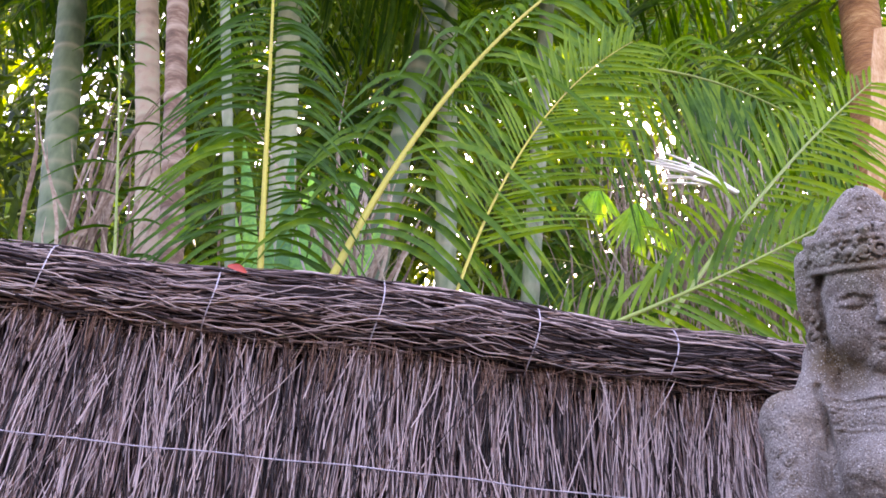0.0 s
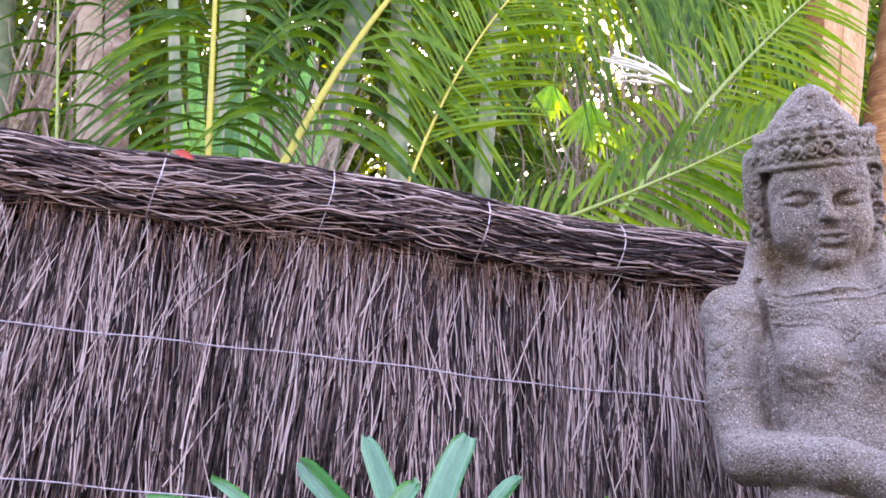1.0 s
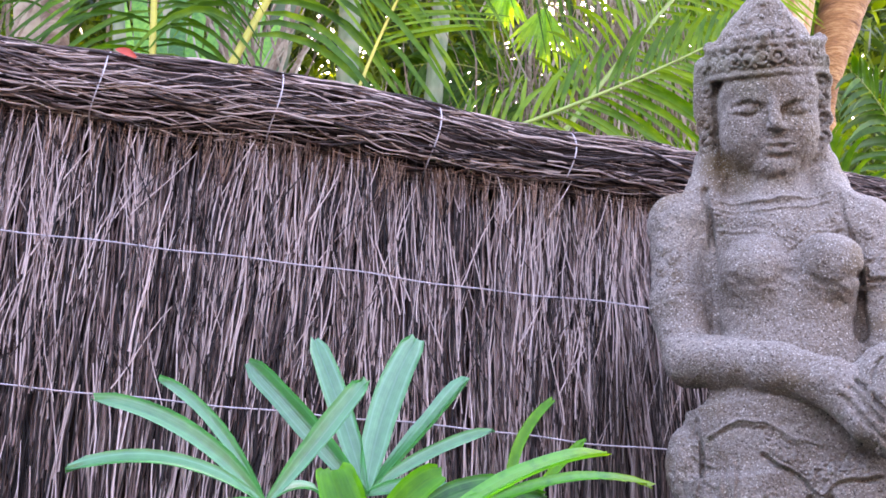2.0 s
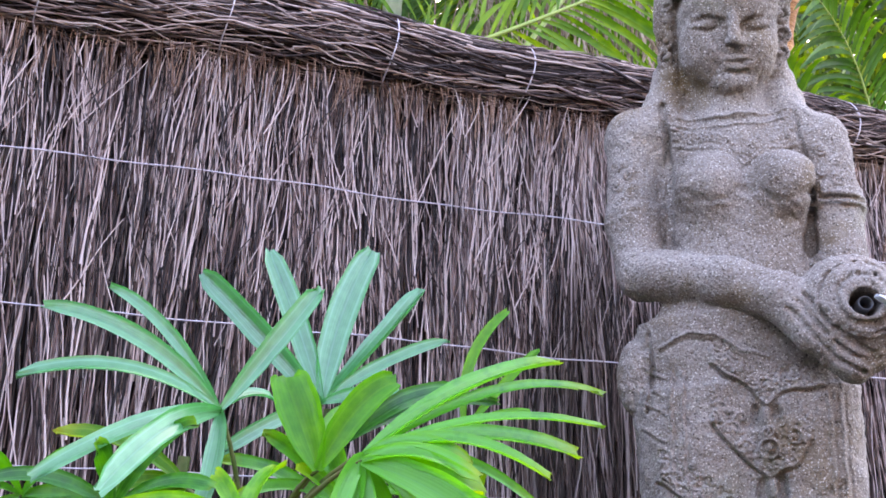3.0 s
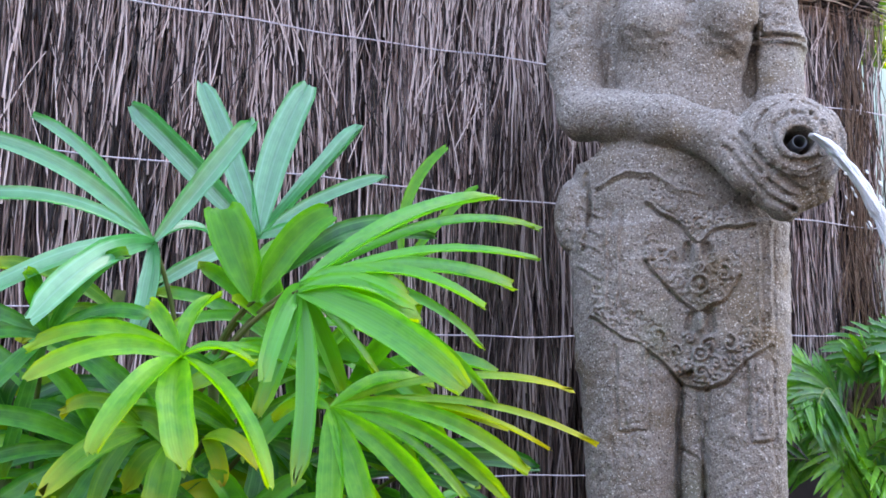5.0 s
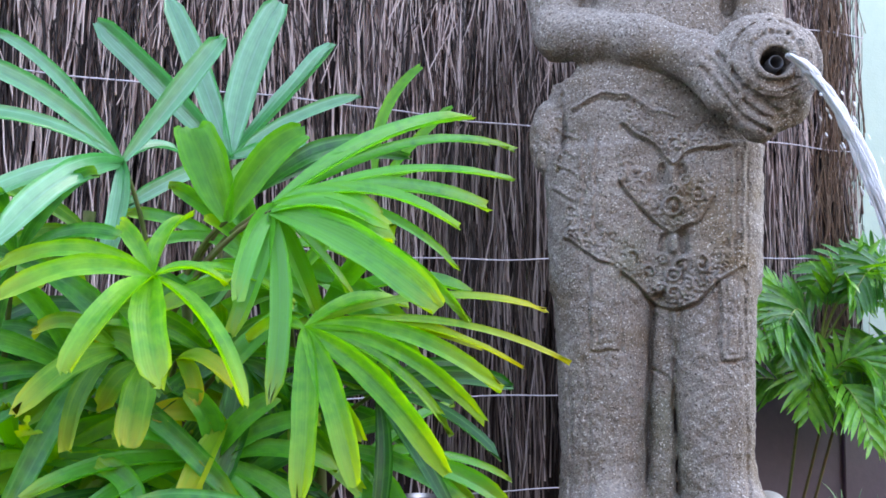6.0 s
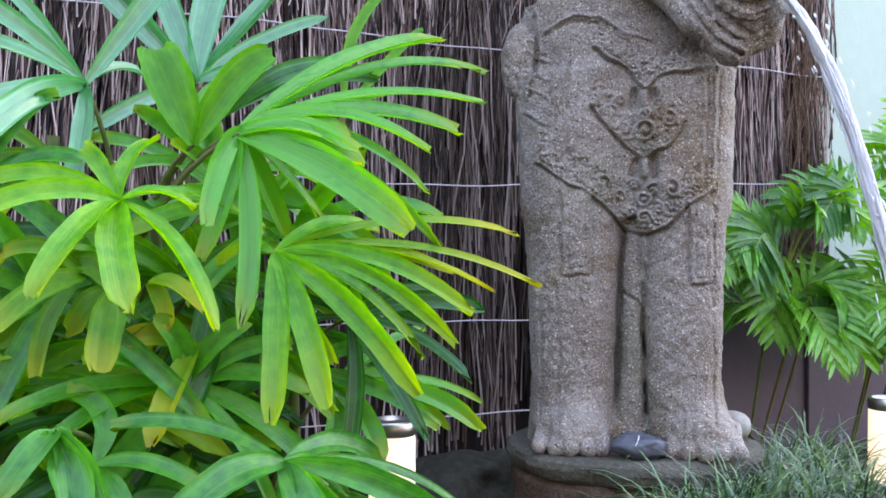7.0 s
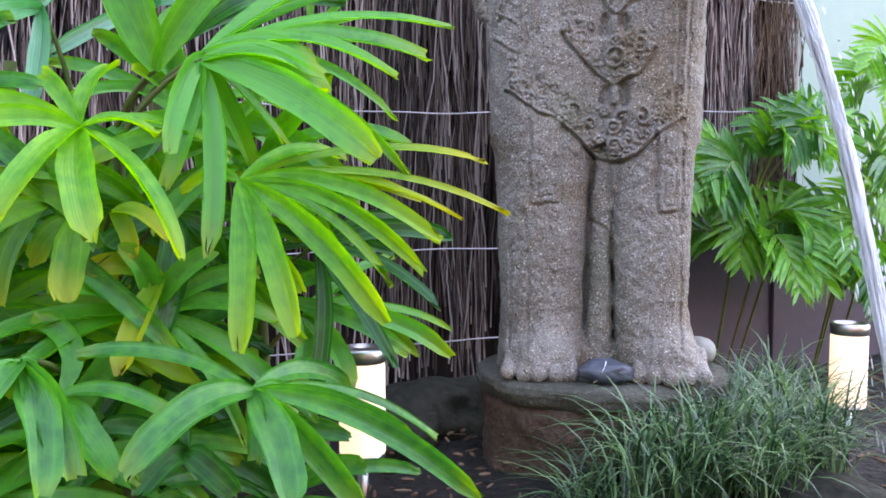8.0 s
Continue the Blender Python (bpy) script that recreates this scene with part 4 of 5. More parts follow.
def surface(F, ax, ay, az):
    """Quads of the field's zero surface: one point a mixed cell, one quad a crossed edge."""
    neg = F < 0
    nx, ny, nz = F.shape
    cnt = np.zeros((nx - 1, ny - 1, nz - 1), np.float32)
    acc = np.zeros((nx - 1, ny - 1, nz - 1, 3), np.float32)
    for d in range(3):
        for u in (0, 1):
            for v in (0, 1):
                o = [0, 0, 0]
                o[(d + 1) % 3], o[(d + 2) % 3] = u, v
                p = list(o)
                p[d] = 1
                sa = tuple(slice(o[q], F.shape[q] - 1 + o[q]) for q in range(3))
                sb = tuple(slice(p[q], F.shape[q] - 1 + p[q]) for q in range(3))
                a, b = F[sa], F[sb]
                w = np.where(neg[sa] != neg[sb])
                t = a[w] / (a[w] - b[w])
                cnt[w] += 1
                for q in range(3):
                    acc[w + (np.full(len(t), q),)] += t if q == d else o[q]
    cells = np.where(cnt > 0)
    num = np.full(cnt.shape, -1, np.int32)
    num[cells] = np.arange(len(cells[0]))
    off = acc[cells] / cnt[cells][:, None]
    V = np.stack([ax[0], ay[0], az[0]]) + (np.stack(cells, 1) + off) * VOX
    Q = []
    for d in range(3):
        e, f = (d + 1) % 3, (d + 2) % 3
        lo, hi = [slice(1, -1)] * 3, [slice(1, -1)] * 3
        lo[d], hi[d] = slice(0, -1), slice(1, None)
        a, b = neg[tuple(lo)], neg[tuple(hi)]
        w = np.where(a != b)
        idx = [w[0].copy(), w[1].copy(), w[2].copy()]
        idx[e] += 1
        idx[f] += 1
        inside = a[w]
        ring4 = []
        for de, df in ((0, 0), (-1, 0), (-1, -1), (0, -1)):
            q = list(idx)
            q[e], q[f] = idx[e] + de, idx[f] + df
            ring4.append(num[q[0], q[1], q[2]])
        r4 = np.stack(ring4, 1)
        r4[~inside] = r4[~inside][:, ::-1]
        Q.append(r4)
    Q = np.concatenate(Q)
    return V, Q[(Q >= 0).all(1)]


FIELD[0], FIELD[-1], FIELD[:, 0], FIELD[:, -1], FIELD[:, :, 0], FIELD[:, :, -1] = 1, 1, 1, 1, 1, 1
SPOT = pose(1.11, 1.53, 0, 0, 0, -35.96)
statue = thing("statue", "weathered grey stone garden statue of a standing figure pouring a jug", "statue", mesh_of("statue", *surface(FIELD, SX, SY, SZ), M_STONE), at=SPOT)

def rough_turned(prof, seed, lo=0.19):
    """A turned stone with worn, chipped edges."""
    prof = np.array(prof)
    t = np.linspace(0, 1, len(prof))
    fine_t = np.linspace(0, 1, 61)
    V, Q = lathe(np.stack([np.interp(fine_t, t, prof[:, 0]), np.interp(fine_t, t, prof[:, 1])], 1), 128, 0.012, 1.0)
    for s in range(len(V)):
        p = Vector(V[s])
        rad = math.hypot(p.x, p.y) + 1e-6
        q = p + Vector((0, 0, seed))
        d = 0.010 * noise.noise(q * 11) + 0.005 * noise.noise(q * 34) + 0.0025 * noise.noise(q * 90)
        if rad > lo:
            V[s, :2] *= 1 + (d - 0.016 * max(0, noise.noise(q * 16 + Vector((9, 0, 0))) - 0.15)) / rad
    return V, Q


plinth = thing("plinth", "round weathered stone plinth, reddish below a dark mossy slab", "plinth", at=SPOT @ pose(0.012, 0.0, 0))
part("plinth_body", mesh_of("plinth_body", *rough_turned([(0.0, -0.08), (0.20, -0.08), (0.222, -0.05), (0.220, 0.02), (0.224, 0.080), (0.215, 0.092), (0.0, 0.092)], 0.0), M_PLINTH), plinth, "reddish-brown rough stone")
part("top_slab", mesh_of("top_slab", *rough_turned([(0.0, 0.0925), (0.222, 0.0925), (0.229, 0.100), (0.233, 0.116), (0.228, 0.128), (0.214, 0.134), (0.11, 0.135), (0.0, 0.135)], 4.0), M_SLAB), plinth, "dark mossy stone slab")
thing("water_pipe", "short dark pipe set in the mouth of the jug", "pipe",
              mesh_of("water_pipe", *lathe([(0.010, -0.03), (0.0125, -0.03), (0.0125, 0.012), (0.010, 0.012), (0.010, -0.028)], 20), M_SPOUT), at=SPOT @ Matrix.Translation(Vector(mouth) + Vector((-0.006, 0.02, -0.006))) @ look((0, 0, 0), (-0.25, 1, -0.12)))


# ---- running water ----
JET0, JETV = np.array((1.130, 1.216, 0.922)), np.array((0.80, -0.23, -0.16))


def jet(t):
    p = JET0 + JETV * t[:, None] + np.stack([0 * t, 0 * t, -0.5 * 9.81 * t * t], -1)
    p[:, 2] = np.maximum(p[:, 2], GZ - 0.02)
    return p


def strand(seed, rad, spread, n=110, sides=8):
    q = np.random.default_rng(seed)
    t = np.linspace(0.022, 0.42, n)
    g = np.clip((t - 0.03) / 0.16, 0, 1)
    ph = q.uniform(0, 6.3, 4)
    a = q.uniform(0, 6.3)
    off = np.stack([np.cos(a) + 0.35 * np.sin(t * 16 + ph[0]), np.sin(a) + 0.35 * np.cos(t * 14 + ph[2]), 0.3 * np.sin(t * 19 + ph[3])], -1) * (spread * (0.55 + 0.45 * g))[:, None]
    R = rad * (1 + 0.38 * np.sin(t * 45 + ph[1]) + 0.30 * np.sin(t * 110 + ph[2]) + 0.22 * np.sin(t * 230 + ph[3])) * np.interp(t, [0.02, 0.05, 0.2, 0.42], [0.5, 1.0, 1.05, 0.8])
    return tubes((jet(t) + off)[None], R[None], sides)


water = thing("water_jet", "clear white jet of water pouring from the jug", "water", mesh_of("water_jet", *strand(1, 0.0058, 0.001), M_WATER))
for q in range(16):
    part("water_strand", mesh_of("water_strand", *strand(2 + q, 0.0050 - 0.00024 * q, 0.0042 + 0.0007 * q, 160), M_WATER), water)
dq = np.random.default_rng(31)
dt = 0.08 + 0.33 * dq.uniform(0, 1, 170) ** 0.7
dp = jet(dt) + dq.normal(0, 1, (170, 3)) * (0.009 + 0.010 * dt / 0.4)[:, None]
path = dp[:, None] + (JETV + np.stack([0 * dt, 0 * dt, -9.81 * dt], -1))[:, None] * (np.linspace(-0.0025, 0.0025, 5) * dq.uniform(0.5, 1.6, 170)[:, None])[..., None]
part("spray", mesh_of("spray", *tubes(path, dq.uniform(0.0010, 0.0024, 170)[:, None] * np.array([0.1, 0.8, 1.0, 0.8, 0.1]), 6), M_WATER), water, "flying drops", "stuff")
dr = np.random.default_rng(3)

# ---- small things on the plinth ----
pebble = thing("flat_stone", "smooth blue-grey stone with a white vein, lying between the statue's feet", "stone", at=SPOT @ pose(0.026, -0.175, 0.155, 0, 3, 8))
part("stone_body", lump("stone_body", (0.046, 0.028, 0.021), M_PEBBLE, 4, 0.22), pebble)
va = np.linspace(-1.2, 1.6, 16)
part("vein", mesh_of("vein", *tubes(np.stack([-0.012 + 0.010 * np.sin(va), -0.026 * np.cos(va) * 0.98, 0.0195 * np.sin(va)], -1)[None], np.full((1, 16), 0.0012), 6), M_VEIN), pebble, "thin white vein")
white = thing("round_stone", "round white stone behind the statue's feet", "stone", lump("round_stone", (0.030, 0.030, 0.028), M_BALL, 9, 0.06), at=SPOT @ pose(0.203, 0.03, 0.158))


# ---- bollard lamps ----
def bollard(name):
    b = tagged(new(name), "lit cylindrical garden lamp with a dark steel cap", "garden lamp", "garden lamps")
    part("spike", mesh_of("spike", *lathe([(0, -0.08), (0.010, -0.06), (0.010, 0.045), (0, 0.045)], 16), M_STEEL), b, "thin steel post")
    part("base_ring", mesh_of("base_ring", *lathe([(0, 0.040), (0.034, 0.040), (0.036, 0.043), (0.036, 0.049), (0, 0.049)], 32), M_STEEL), b)
    part("diffuser", mesh_of("diffuser", *lathe([(0.02, 0.0495), (0.0365, 0.0495), (0.037, 0.052), (0.037, 0.192), (0.0365, 0.1945), (0.02, 0.1945)], 40), M_GLOW), b, "glowing warm white diffuser")
    part("cap", mesh_of("cap", *lathe([(0, 0.195), (0.037, 0.195), (0.0385, 0.197), (0.0385, 0.214), (0.036, 0.218), (0.031, 0.219), (0.030, 0.214), (0, 0.213)], 40), M_STEEL), b, "brushed steel cap")
    return b


lamp_a = bollard("bollard_lamp")
lamp_a.matrix_world = pose(0.616, 1.46, 0.0, 0, 0, 0)
copy_thing(lamp_a, pose(1.676, 1.420, -0.032, 0.5, 0, 40))


# ---- lady palm ----
def fan_leaf(hub, tips, seed, arch=0.035, mat=M_FAN):
    """One fan leaf: blunt pleated leaflets from the hub to the tips (dx, dy, dz, width), arching on the way."""
    q = np.random.default_rng(seed)
    k = 12
    t = np.linspace(0, 1, k)
    hub = np.array(hub)
    P, S, W = [], [], []
    for dx, dy, dz, w in tips:
        e = np.array((dx, dy, dz))
        ln = float(np.linalg.norm(e))
        sag = arch * (0.4 + ln * 2.2) * (0.35 + 0.65 * abs(dx) / ln) * q.uniform(0.75, 1.25)
        bend = q.normal(0, 0.010)
        path = hub + e * t[:, None] + np.array((0, -0.25, 1.0)) * (sag * 3.2 * t * (1 - t))[:, None] + np.array((1.0, 0, 0)) * (bend * t * (1 - t) * 4 * abs(dz) / ln)[:, None]
        tan = np.gradient(path, axis=0)
        tan /= np.linalg.norm(tan, axis=1, keepdims=True)
        view = np.array((0.25, 0.95, -0.15)) + q.normal(0, 0.28, 3) + np.array((0, 0, -0.5 * abs(dx) / ln))
        turn = view + np.array((0.5, 0.0, 0.3)) * (q.normal(0, 0.5) * t ** 2)[:, None]
        sv = np.cross(tan, turn)
        sv /= np.linalg.norm(sv, axis=1, keepdims=True)
        prof = w * np.interp(t, [0, 0.1, 0.25, 0.45, 0.8, 0.93, 1.0], [0.25, 0.55, 0.85, 1.0, 0.96, 0.80, 0.42 * q.uniform(0.6, 1.4)])
        P.append(path), S.append(sv), W.append(prof * (1 + 0.03 * np.sin(t * 17 + dx * 40)))
    V, Q, al = pleated(P, S, W, 0.55)
    # torn, uneven ends
    V = V + np.repeat((al > 0.995)[:, None], 3, 1) * q.normal(0, 0.0022, V.shape)
    return mesh_of("leaf", V, Q, mat, True, al, np.tile((-1.0, -0.66, -0.33, 0.0, 0.33, 0.66, 1.0), len(V) // 7))


palm = thing("lady_palm", "bushy green lady palm with fan leaves and yellowing tips", "palm plant", at=pose(0, 0, 0))
pr = np.random.default_rng(5)
canes = [(0.12, 1.42, 0.72), (0.30, 1.46, 0.80), (0.26, 1.36, 0.62), (0.20, 1.30, 0.55), (0.38, 1.32, 0.52), (0.02, 1.34, 0.50), (0.46, 1.42, 0.42), (-0.10, 1.40, 0.60)]
for q, (x, y, h) in enumerate(canes):
    t = np.linspace(0, 1, 12)
    path = np.stack([x + (0.03 * np.sin(q * 2.1)) * t - 0.05 * (1 - t) * np.cos(q), y + 0.03 * np.sin(t * 2 + q), GZ - 0.02 + (h - 0.06 - GZ) * t], -1)
    part("cane", mesh_of("cane", *tubes(path[None], (0.0085 + 0.0022 * (np.sin(t * 40) > 0.7) - 0.002 * t)[None], 9), M_CANE), palm, "thin upright cane with leaf scars")


def stalk_to(hub):
    """A leaf stalk from the nearest cane to the hub."""
    best = min(canes, key=lambda c: (c[0] - hub[0]) ** 2 + (c[1] - hub[1]) ** 2 + 0.1 * max(0, hub[2] - c[2]) ** 2)
    a = np.array((best[0], best[1], min(best[2] - 0.07, max(0.02, hub[2] - 0.14))))
    b = np.array(hub)
    t = np.linspace(0, 1, 8)[:, None]
    p = a + (b - a) * t + np.array((0, 0, 0.05)) * t * (1 - t) * 2
    return tubes(p[None], np.linspace(0.0042, 0.0026, 8)[None], 6)


def grow(hub, mat, *tips, arch=0.035):
    """A fan leaf with its stalk, the leaflets given as (dx, dy, dz, width)."""
    leaf = part("fan_leaf", fan_leaf(hub, tips, 40 + len(palm.children), arch, mat), palm, {M_FAN_YELLOW: "yellowing leaf with brown tips", M_FAN_YOUNG: "bright young leaf"}.get(mat, ""))
    part("leaf_stalk", mesh_of("leaf_stalk", *stalk_to(hub), M_CANE), leaf)


grow((0.143, 1.25, 0.680), M_FAN_SKY_SHEEN, (-0.219, 0.02, 0.117, 0.026), (-0.146, 0.06, 0.159, 0.017), (0.116, 0.0, 0.167, 0.029), (-0.233, -0.02, 0.024, 0.024), (-0.198, -0.12, -0.097, 0.025), (-0.131, -0.16, -0.109, 0.030), (-0.022, -0.08, -0.125, 0.025), (0.074, 0.05, 0.026, 0.019))
grow((0.118, 1.33, 0.590), M_FAN_YELLOW, (-0.163, -0.02, 0.059, 0.028), (-0.118, 0.0, -0.031, 0.022), (-0.068, 0.02, -0.064, 0.03))
grow((0.304, 1.42, 0.722), M_FAN_SKY_SHEEN, (-0.178, 0.10, 0.206, 0.038), (-0.073, 0.13, 0.262, 0.037), (0.099, 0.12, 0.280, 0.048), (0.178, 0.09, 0.212, 0.040), (0.193, 0.0, 0.109, 0.022), (-0.146, -0.08, -0.083, 0.021), (0.094, -0.1, -0.001, 0.028), arch=0.012)
grow((0.258, 1.20, 0.610), M_FAN_YOUNG, (-0.041, 0.03, 0.117, 0.054), (0.094, 0.0, 0.115, 0.038), (0.065, 0.08, 0.086, 0.029))
grow((0.294, 1.20, 0.646), M_FAN, (0.158, 0.02, 0.07, 0.028), (0.23, 0.08, 0.071, 0.02))
grow((0.304, 1.16, 0.627), M_FAN, (0.305, 0.1, 0.151, 0.033), (0.383, 0.12, 0.115, 0.014), (0.319, 0.0, 0.048, 0.017), (0.313, 0.06, 0.018, 0.028), (0.213, -0.06, -0.024, 0.022), (0.107, -0.12, -0.048, 0.028), (0.349, 0.14, 0.122, 0.016), (0.116, -0.05, -0.012, 0.024), (0.237, 0.0, -0.066, 0.014), (-0.06, -0.08, -0.112, 0.026))
grow((0.297, 1.14, 0.617), M_FAN, (0.143, -0.16, -0.111, 0.040), (-0.012, -0.06, -0.214, 0.025), (0.112, -0.08, -0.024, 0.026), (0.244, -0.02, -0.127, 0.014), (0.07, 0.05, -0.114, 0.025), (0.11, 0.04, -0.092, 0.018), (-0.044, -0.02, -0.139, 0.026))
grow((0.518, 1.40, 0.690), M_FAN_YOUNG, (0.08, 0.02, 0.198, 0.017), (0.124, 0.0, 0.134, 0.015), (0.107, 0.0, 0.036, 0.015), arch=0.02)
grow((0.165, 1.12, 0.539), M_FAN_OLD, (-0.091, -0.12, -0.095, 0.032), (-0.007, -0.14, -0.11, 0.036), (0.077, -0.1, -0.13, 0.029), (-0.152, -0.05, -0.028, 0.024), (-0.154, 0.0, 0.004, 0.02), (-0.03, 0.06, 0.062, 0.02), (0.048, 0.05, 0.074, 0.024), (0.071, -0.04, -0.009, 0.016), (0.161, 0.02, -0.029, 0.015))
grow((0.327, 1.10, 0.483), M_FAN_OLD, (-0.025, -0.08, -0.176, 0.029), (0.028, -0.1, -0.16, 0.029), (0.131, -0.1, -0.153, 0.028), (0.231, -0.03, -0.072, 0.022), (0.2, -0.05, -0.103, 0.019), (0.07, 0.0, -0.127, 0.025), (0.204, 0.05, -0.132, 0.018), (0.147, 0.06, 0.025, 0.02), (-0.053, 0.04, -0.012, 0.016))
grow((0.330, 1.12, 0.485), M_FAN_YELLOW, (0.284, 0.0, -0.052, 0.013), (0.337, 0.03, 0.021, 0.013), (0.359, 0.01, -0.048, 0.011), (0.23, 0.01, -0.027, 0.015))
grow((0.274, 1.20, 0.444), M_FAN, (0.051, -0.02, -0.07, 0.027), (-0.112, -0.04, -0.061, 0.025), (-0.042, -0.05, -0.147, 0.039), (-0.067, 0.03, -0.007, 0.018))
grow((0.323, 1.05, 0.260), M_FAN, (-0.17, 0.03, 0.048, 0.021), (-0.145, -0.08, -0.049, 0.036), (0.006, -0.1, -0.098, 0.042), (0.246, -0.06, -0.139, 0.026), (0.191, 0.0, -0.079, 0.025), (0.099, -0.06, -0.123, 0.032), (-0.009, -0.04, -0.067, 0.02), (0.249, 0.06, -0.098, 0.014), (0.078, 0.02, -0.046, 0.028), (0.15, 0.1, -0.034, 0.027))
grow((0.097, 1.02, 0.318), M_FAN, (0.033, -0.06, -0.098, 0.033), (0.005, -0.08, -0.106, 0.036), (-0.049, -0.04, -0.049, 0.03), (-0.011, 0.0, -0.031, 0.028))
grow((0.135, 1.10, 0.265), M_FAN, (0.112, -0.06, -0.029, 0.021), (0.042, -0.06, -0.079, 0.042), (0.069, -0.04, -0.094, 0.02), (-0.018, 0.05, 0.076, 0.025))
grow((0.447, 1.25, 0.306), M_FAN, (0.208, -0.02, -0.069, 0.025), (0.217, 0.02, -0.06, 0.024), (0.263, 0.08, -0.05, 0.013), (0.191, 0.05, -0.077, 0.018), (0.125, 0.0, -0.009, 0.02), (0.035, -0.08, -0.085, 0.03), (-0.033, -0.06, -0.082, 0.033), (0.161, 0.06, 0.067, 0.015), (0.113, 0.05, 0.034, 0.018))
grow((0.161, 1.14, 0.440), M_FAN_YELLOW, (-0.021, -0.06, -0.076, 0.036), (-0.043, 0.0, -0.043, 0.025), (-0.05, 0.02, 0.027, 0.025))
grow((0.254, 1.16, 0.376), M_FAN_YELLOW, (-0.058, -0.05, -0.098, 0.034), (-0.084, 0.0, 0.01, 0.025))
grow((0.199, 1.16, 0.449), M_FAN_YELLOW, (0.053, -0.05, -0.032, 0.024), (0.02, -0.02, -0.05, 0.02))
grow((0.135, 1.15, 0.460), M_FAN_YELLOW, (-0.101, -0.1, -0.058, 0.026), (-0.049, -0.02, -0.104, 0.025), (-0.085, 0.0, 0.019, 0.019))
grow((0.266, 1.12, 0.184), M_FAN, (-0.062, -0.04, -0.031, 0.031), (0.046, -0.04, -0.046, 0.032), (-0.009, 0.04, 0.057, 0.026), (-0.089, 0.0, 0.037, 0.025))
# full rosettes behind the foremost leaves
for x, y, z, m, tilt in ((0.31, 1.27, 0.570, 9, 0.6), (0.39, 1.24, 0.510, 8, 0.7), (0.10, 1.20, 0.430, 9, -0.2), (0.45, 1.20, 0.400, 9, 0.7), (0.24, 1.17, 0.330, 10, 0.1), (0.03, 1.22, 0.560, 9, -0.4)):
    spray_ = []
    for i in range(m):
        a = tilt + (i / (m - 1) - 0.5) * 5.0 + pr.normal(0, 0.12)
        ln = pr.uniform(0.13, 0.21)
        spray_.append((ln * math.sin(a), pr.uniform(-0.10, 0.04), ln * math.cos(a) * 0.75 - 0.045, pr.uniform(0.018, 0.030)))
    grow((x, y, z), M_FAN, *spray_)
# the leaves deeper in the bush
for q in range(66):
    z = pr.uniform(0.10, 0.58) if q < 34 else pr.uniform(0.03, 0.34)
    hub = (pr.uniform(-0.35, 0.44) if q % 3 else pr.uniform(-0.1, 0.3), pr.uniform(1.22, 1.58), z)
    m = int(pr.integers(6, 10))
    a0 = pr.uniform(-0.6, 0.2)
    tips = []
    for s in range(m):
        a = a0 + (s / (m - 1) - 0.5) * 4.6 + pr.normal(0, 0.1)
        ln = pr.uniform(0.14, 0.23)
        tips.append((ln * math.sin(a), pr.uniform(-0.09, 0.03), ln * math.cos(a) * 0.7 - 0.05, pr.uniform(0.018, 0.031)))
    grow(hub, M_FAN_OLD if q % 5 == 1 else M_FAN, *tips)


# ---- feather palms ----
def frond_mesh(ctrl, n, length, width, droop, seed, k=6, spread=1.0, out=0.55, facing=(0, 1, 0), taper=0.35, start=0.12, jitter=0.10):
    """Leaflets on both sides of a bent midrib given by three or four control points; returns the rib's path and the leaflets' arrays."""
    q = np.random.default_rng(seed)
    C = np.array(ctrl, float)
    u = np.linspace(0, 1, 40)
    if len(C) == 2:
        rib = C[0] + (C[1] - C[0]) * u[:, None]
    else:
        b = 2 * C[1] - 0.5 * (C[0] + C[-1])
        rib = (1 - u)[:, None] ** 2 * C[0] + 2 * ((1 - u) * u)[:, None] * b + u[:, None] ** 2 * C[-1]
    tan = np.gradient(rib, axis=0)
    tan /= np.linalg.norm(tan, axis=1, keepdims=True)
    fc = np.array(facing, float)
    P, S, W = [], [], []
    t = np.linspace(0, 1, k)
    for s in np.linspace(start, 0.99, n):
        f = s * 39
        i = min(38, int(f))
        p = rib[i] + (rib[i + 1] - rib[i]) * (f - i)
        T = tan[i]
        across = np.cross(T, fc)
        across /= np.linalg.norm(across)
        for side in (-1, 1):
            ln = length * (math.sin(math.pi * (0.12 + 0.80 * s)) ** 0.6) * q.uniform(0.85, 1.1) * (1 - taper * max(0, s - 0.6) / 0.4)
            d = across * side * spread + T * (out + 0.5 * s) + fc * q.uniform(-0.25, 0.12) + q.normal(0, jitter, 3)
            d /= np.linalg.norm(d)
            path = p + d * ln * t[:, None] + np.array((0, 0, -1.0)) * (droop * ln * t ** 2.0)[:, None]
            tg = np.gradient(path, axis=0)
            tg /= np.linalg.norm(tg, axis=1, keepdims=True)
            sv = np.cross(tg, fc + np.array((0, 0, 0.5)) + q.normal(0, 0.3, 3))
            sv /= np.linalg.norm(sv, axis=1, keepdims=True)
            P.append(path), S.append(sv)
            W.append(width * q.uniform(0.8, 1.15) * np.interp(t, [0, 0.2, 0.5, 0.8, 1], [0.35, 0.9, 1.0, 0.65, 0.06]))
    return rib, (P, S, W)


